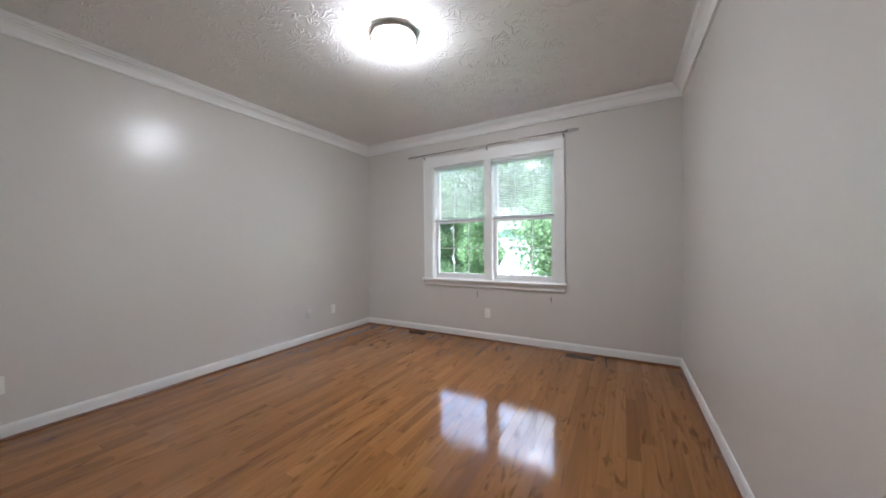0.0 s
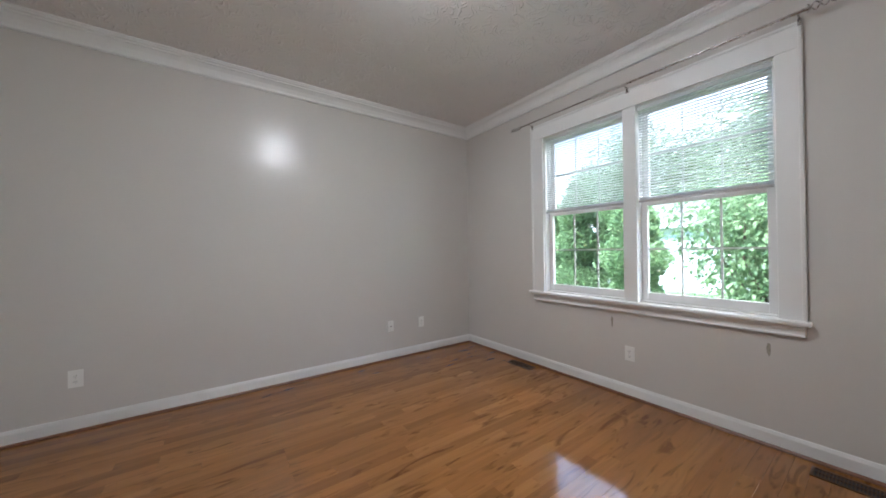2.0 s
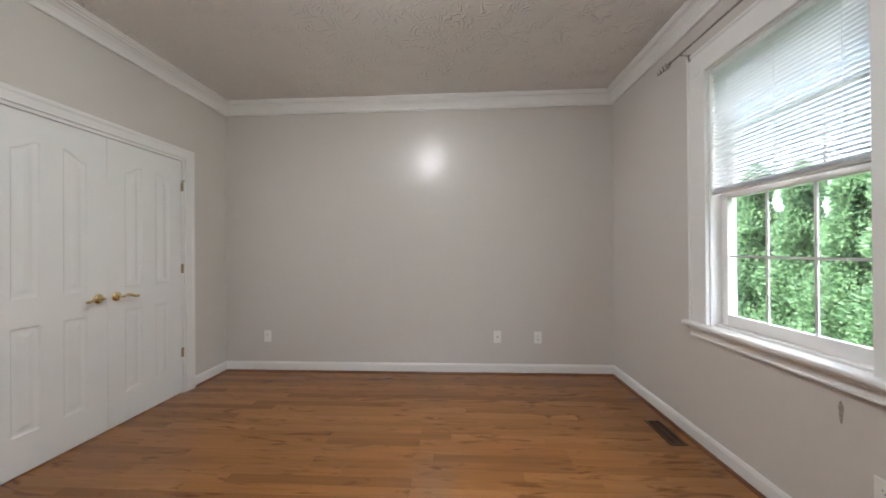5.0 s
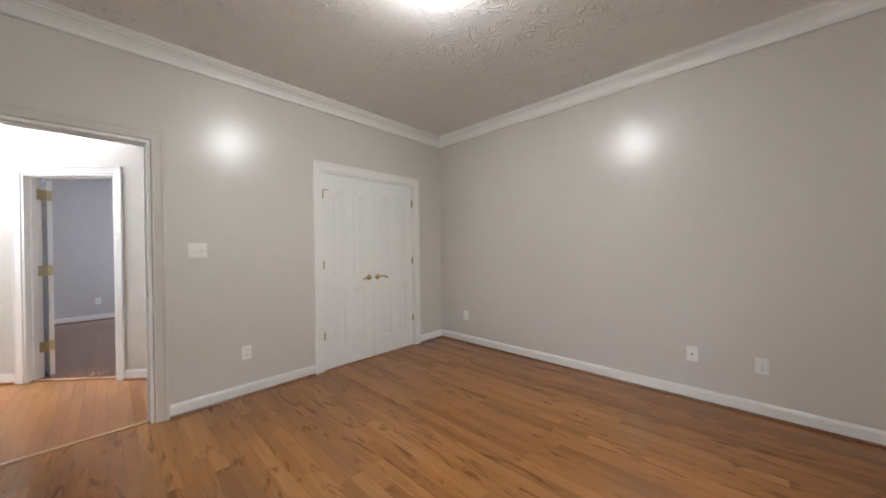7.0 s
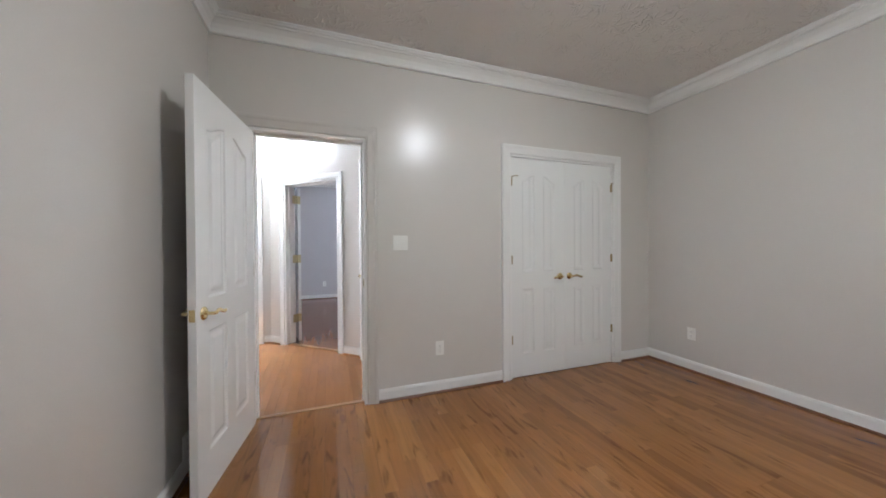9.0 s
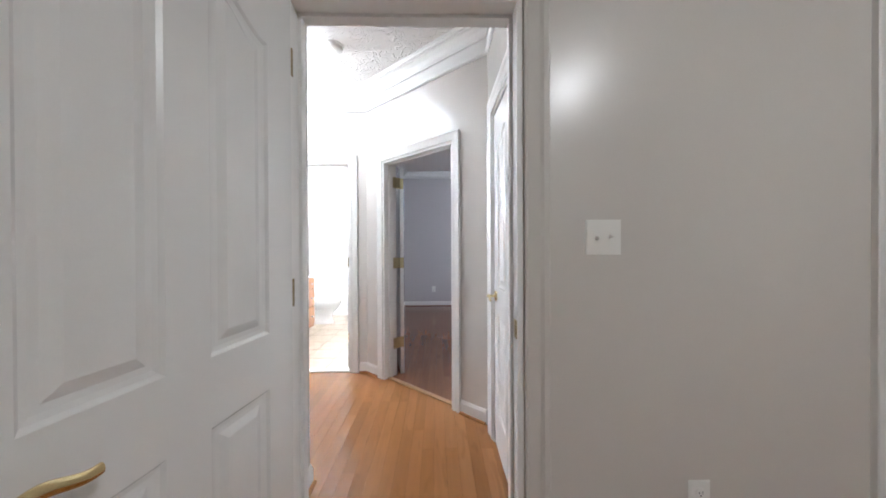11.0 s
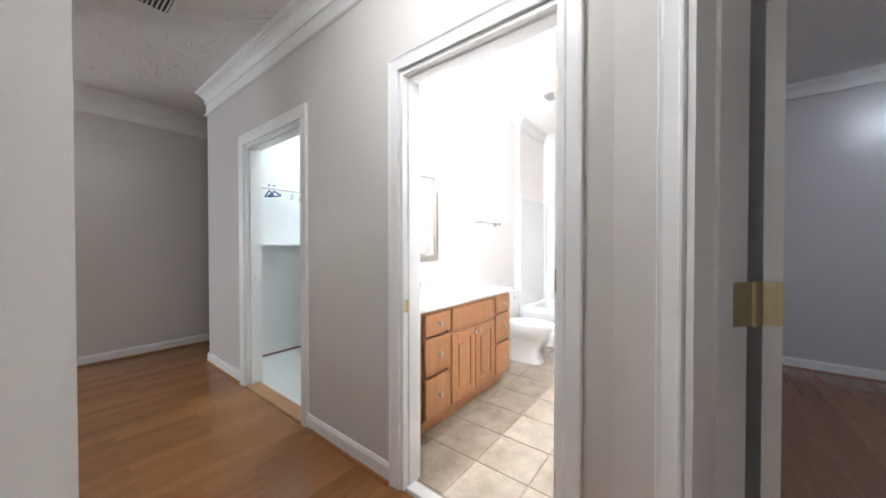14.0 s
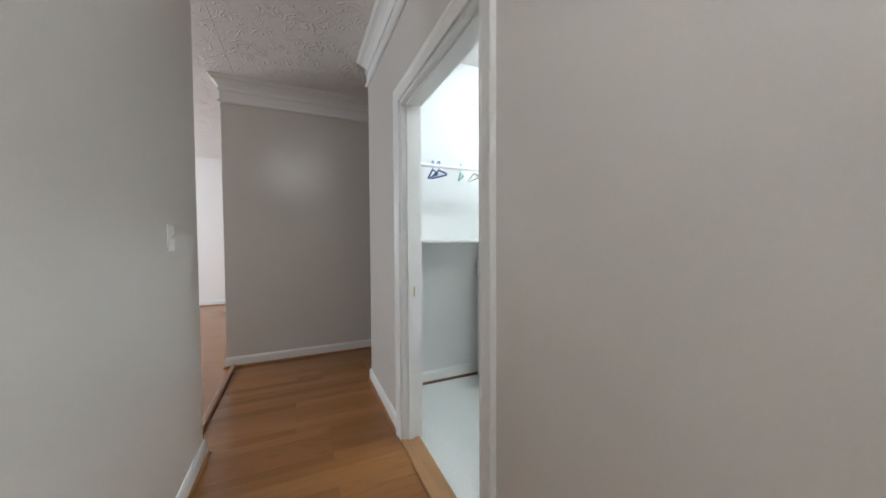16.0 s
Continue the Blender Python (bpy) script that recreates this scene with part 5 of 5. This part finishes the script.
broadleaf(2.35, 3.3, 3.9, 1.0, 5)
broadleaf(4.2, 5.2, 4.6, 1.3, 6)

house = thing("neighbour_house", "pale-sided neighbouring house with grey gable roof", "house", m=pose(-1.0, 15.0, -0.9))
bm = box(-5.5, 6.5, 0, 7, 0, 3.1)
part("wall", bm, SIDING, house)
for k in range(18):
    part("clapboard", box(-5.51, 6.51, -0.022, -0.001, 0.08 + k * 0.168, 0.08 + k * 0.168 + 0.155, None), SIDING, house)
bm = bmesh.new()
for ring in ([(-6.0, -0.4, 3.05), (7.0, -0.4, 3.05), (7.0, 3.5, 4.6), (-6.0, 3.5, 4.6)], [(-6.0, 7.4, 3.05), (7.0, 7.4, 3.05), (7.0, 3.5, 4.6), (-6.0, 3.5, 4.6)]):
    fc = bm.faces.new([bm.verts.new(v) for v in ring])
r = bmesh.ops.extrude_face_region(bm, geom=bm.faces[:])
bmesh.ops.translate(bm, vec=(0, 0, 0.12), verts=[v for v in r["geom"] if isinstance(v, bmesh.types.BMVert)])
part("roof", bm, ROOFING, house, "grey shingle roof")
part("fascia", box(-6.0, 7.0, -0.44, -0.40, 3.0, 3.2), SIDING, house, "white fascia board")
for i, (x, y, h, r_) in enumerate(((-12, 25, 9, 2.9), (-8.5, 24, 11, 3.2), (-5, 26, 10, 3.0), (-1.5, 25, 11.5, 3.2), (1.5, 24.5, 10, 3.0), (4.5, 26, 12, 3.3), (8, 25, 10, 3.0), (11.5, 25, 11, 3.2))):
    rng = random.Random(70 + i)
    tr = thing("background_tree", "dark green tree behind the houses", "tree", "background trees", m=pose(x, y, -0.9))
    part("trunk", rod((0, 0, 0), (0, 0, h * 0.6), 0.2, None, 8, 0.08), BARK, tr)
    pts = []
    for _ in range(5200):
        q = Vector((rng.gauss(0, 1), rng.gauss(0, 1), rng.gauss(0, 1))).normalized()
        c = Vector((rng.uniform(-0.5, 0.5) * r_, rng.uniform(-0.5, 0.5) * r_, h * rng.choice((0.3, 0.42, 0.54, 0.66, 0.78, 0.87))))
        pts.append((c + q * r_ * 0.55 * rng.uniform(0.6, 1.0), q))
    v, f = leaf_cloud(pts, 0.36, rng, 0.2)
    part("crown", mesh_raw("crown", v, f, LEAF_HEDGE), LEAF_HEDGE, tr)

# ---- floors: boards and tiles ----


def plank_mesh(width, length, material, gap=0.0002, thick=0.008):
    bm = bmesh.new()
    w, l, c = width / 2 - gap, length / 2 - gap, 0.0004
    rings = []
    for k, z in ((0, -thick), (0, -c), (c, 0)):
        rings.append([bm.verts.new((sx * (w - k), sy * (l - k), z)) for sx, sy in ((-1, -1), (1, -1), (1, 1), (-1, 1))])
    for a, b in zip(rings, rings[1:]):
        for i in range(4):
            bm.faces.new((a[i], a[(i + 1) % 4], b[(i + 1) % 4], b[i]))
    bm.faces.new(rings[-1])
    return mesh_of("plank", bm, material)


def board_rows(x0, x1, y0, y1, width, seed):
    rng = random.Random(seed)
    x = x0
    while x < x1 - 0.01:
        w = min(width, x1 - x)
        y = y0
        left = rng.choice((0.4, 0.6, 0.8, 1.0))
        while y < y1 - 0.001:
            n = min(left, y1 - y)
            if y1 - (y + n) < 0.25:
                n = y1 - y
            yield x + w / 2, y + n / 2, w, n
            y += n
            left = rng.choice((0.6, 0.8, 1.0, 1.2, 1.5))
        x += width


def plank_floor(name, area, material, label, seed, joined=False, width=0.07):
    x0, x1, y0, y1 = area
    base = solid(name, box(x0, x1, y0, y1, -0.12, -0.009), SUB, label, "floor", kind="structure")
    cache = {}
    if joined:
        verts, faces = [], []
        for x, y, w, n in board_rows(x0, x1, y0, y1, width, seed):
            k = len(verts)
            a, b = w / 2 - 0.0007, n / 2 - 0.0007
            verts += [(x - a, y - b, 0), (x + a, y - b, 0), (x + a, y + b, 0), (x - a, y + b, 0)]
            faces.append((k, k + 1, k + 2, k + 3))
        me = bpy.data.meshes.new("planks")
        me.from_pydata(verts, [], faces)
        me.materials.append(material)
        ob = new("planks", me)
        ob.parent = base
        tagged(ob, kind="stuff")
        return base
    for x, y, w, n in board_rows(x0, x1, y0, y1, width, seed):
        key = (round(w, 3), round(n, 3))
        if key not in cache:
            cache[key] = plank_mesh(w, n, material)
        ob = new("plank", cache[key])
        ob.parent = base
        ob.location = (x, y, 0)
    return base


plank_floor("floor_bedroom", (0, RX, -3.948, 0), OAK, "glossy reddish oak strip floor", 3)
plank_floor("floor_vestibule", (2.76, 4.3, -6.04, -4.048), OAK_HALL, "honey-coloured oak strip floor", 5)
plank_floor("floor_hall", (4.3, 8.57, -6.04, -4.905), OAK_HALL, "honey-coloured oak strip floor", 7)
plank_floor("floor_hall_recess", (7.49, 8.57, -7.7, -6.04), OAK_HALL, "honey-coloured oak strip floor", 8, True)
plank_floor("floor_far_room", (7.0, 12.2, -4.805, 0.6), OAK_HALL, "honey-coloured oak strip floor", 9, True)
plank_floor("floor_far_room_south", (8.57, 12.2, -8.1, -4.905), OAK_HALL, "honey-coloured oak strip floor", 10, True)
solid("floor_second_bedroom_base", box(-0.5, 2.76, -9.6, -4.9, -0.12, -0.009), SUB, "dark subfloor under the oak boards", "floor", kind="structure")


def bedroom_floor():
    """Boards of the second bedroom, cut back along the diagonal wall."""
    verts, faces = [], []
    for x, y, w, n in board_rows(-0.4, 3.9, -9.5, -5.0, 0.07, 21):
        a, lo, hi = w / 2 - 0.0007, y - n / 2 + 0.0007, y + n / 2 - 0.0007
        cut = AY + (x - AX) * (BY - AY) / (BX - AX) - 0.085 if x > 2.80 else -5.0
        hi = min(hi, cut)
        if hi - lo < 0.01:
            continue
        k = len(verts)
        verts += [(x - a, lo, 0.004), (x + a, lo, 0.004), (x + a, hi, 0.004), (x - a, hi, 0.004)]
        faces.append((k, k + 1, k + 2, k + 3))
    me = bpy.data.meshes.new("floor_second_bedroom")
    me.from_pydata(verts, [], faces)
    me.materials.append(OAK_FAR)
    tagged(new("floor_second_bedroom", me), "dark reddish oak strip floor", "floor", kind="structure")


bedroom_floor()
solid("floor_second_bedroom_edge", box(2.76, 3.9, -9.6, -6.05, -0.12, -0.009), SUB, "dark subfloor under the oak boards", "floor", kind="structure")

bath_floor = solid("floor_bath", box(4.03, 5.47, -9.45, -6.04, -0.12, -0.003), GROUT, "beige stone-look tile floor with tan grout", "floor", kind="structure")


def tile_mesh(w, l):
    bm = box(-w / 2, w / 2, -l / 2, l / 2, -0.003, 0.002)
    top = [e for e in bm.edges if all(v.co.z > 0 for v in e.verts)]
    bmesh.ops.bevel(bm, geom=top, offset=0.002, segments=1, affect="EDGES")
    return mesh_of("tile", bm, TILE)


tile_cache = {}
T = 0.305
xs = [4.03] + [4.65 + T * k for k in range(-2, 3)] + [5.47]
ys = [-6.10] + [-6.741 + T * k for k in range(2, -7, -1)] + [-8.68]
ys = [y for y in ys if -8.69 < y <= -6.10]
for xa, xb in zip(xs, xs[1:]):
    for yb, ya in zip(ys, ys[1:]):
        w, l = round(xb - xa - 0.007, 3), round(yb - ya - 0.007, 3)
        if w < 0.02 or l < 0.02:
            continue
        if (w, l) not in tile_cache:
            tile_cache[(w, l)] = tile_mesh(w, l)
        t_ob = new("tile", tile_cache[(w, l)])
        t_ob.parent = bath_floor
        t_ob.location = ((xa + xb) / 2, (ya + yb) / 2, 0)
solid("floor_laundry", box(5.60, 7.35, -8.0, -6.04, -0.12, 0.0), VINYL, "pale grey sheet vinyl floor", "floor", kind="structure")
solid("floor_closet", box(0, 2.76, -4.9, -4.05, -0.12, -0.004), SUB, "dark closet floor", "floor", kind="structure")

# ---- the wing behind the bedroom, set to its place against it ----
WING = Vector((0.040, 0.098, 0.0))
bpy.context.view_layer.update()
for top_ob in [o for o in scene.objects if o.parent is None and o.type in {"MESH", "EMPTY"}]:
    spots = [o.matrix_world @ Vector(c) for o in (top_ob, *top_ob.children_recursive) if o.type == "MESH" for c in o.bound_box]
    if spots and (min(p.y for p in spots) + max(p.y for p in spots)) / 2 < -4.0:
        top_ob.location += WING
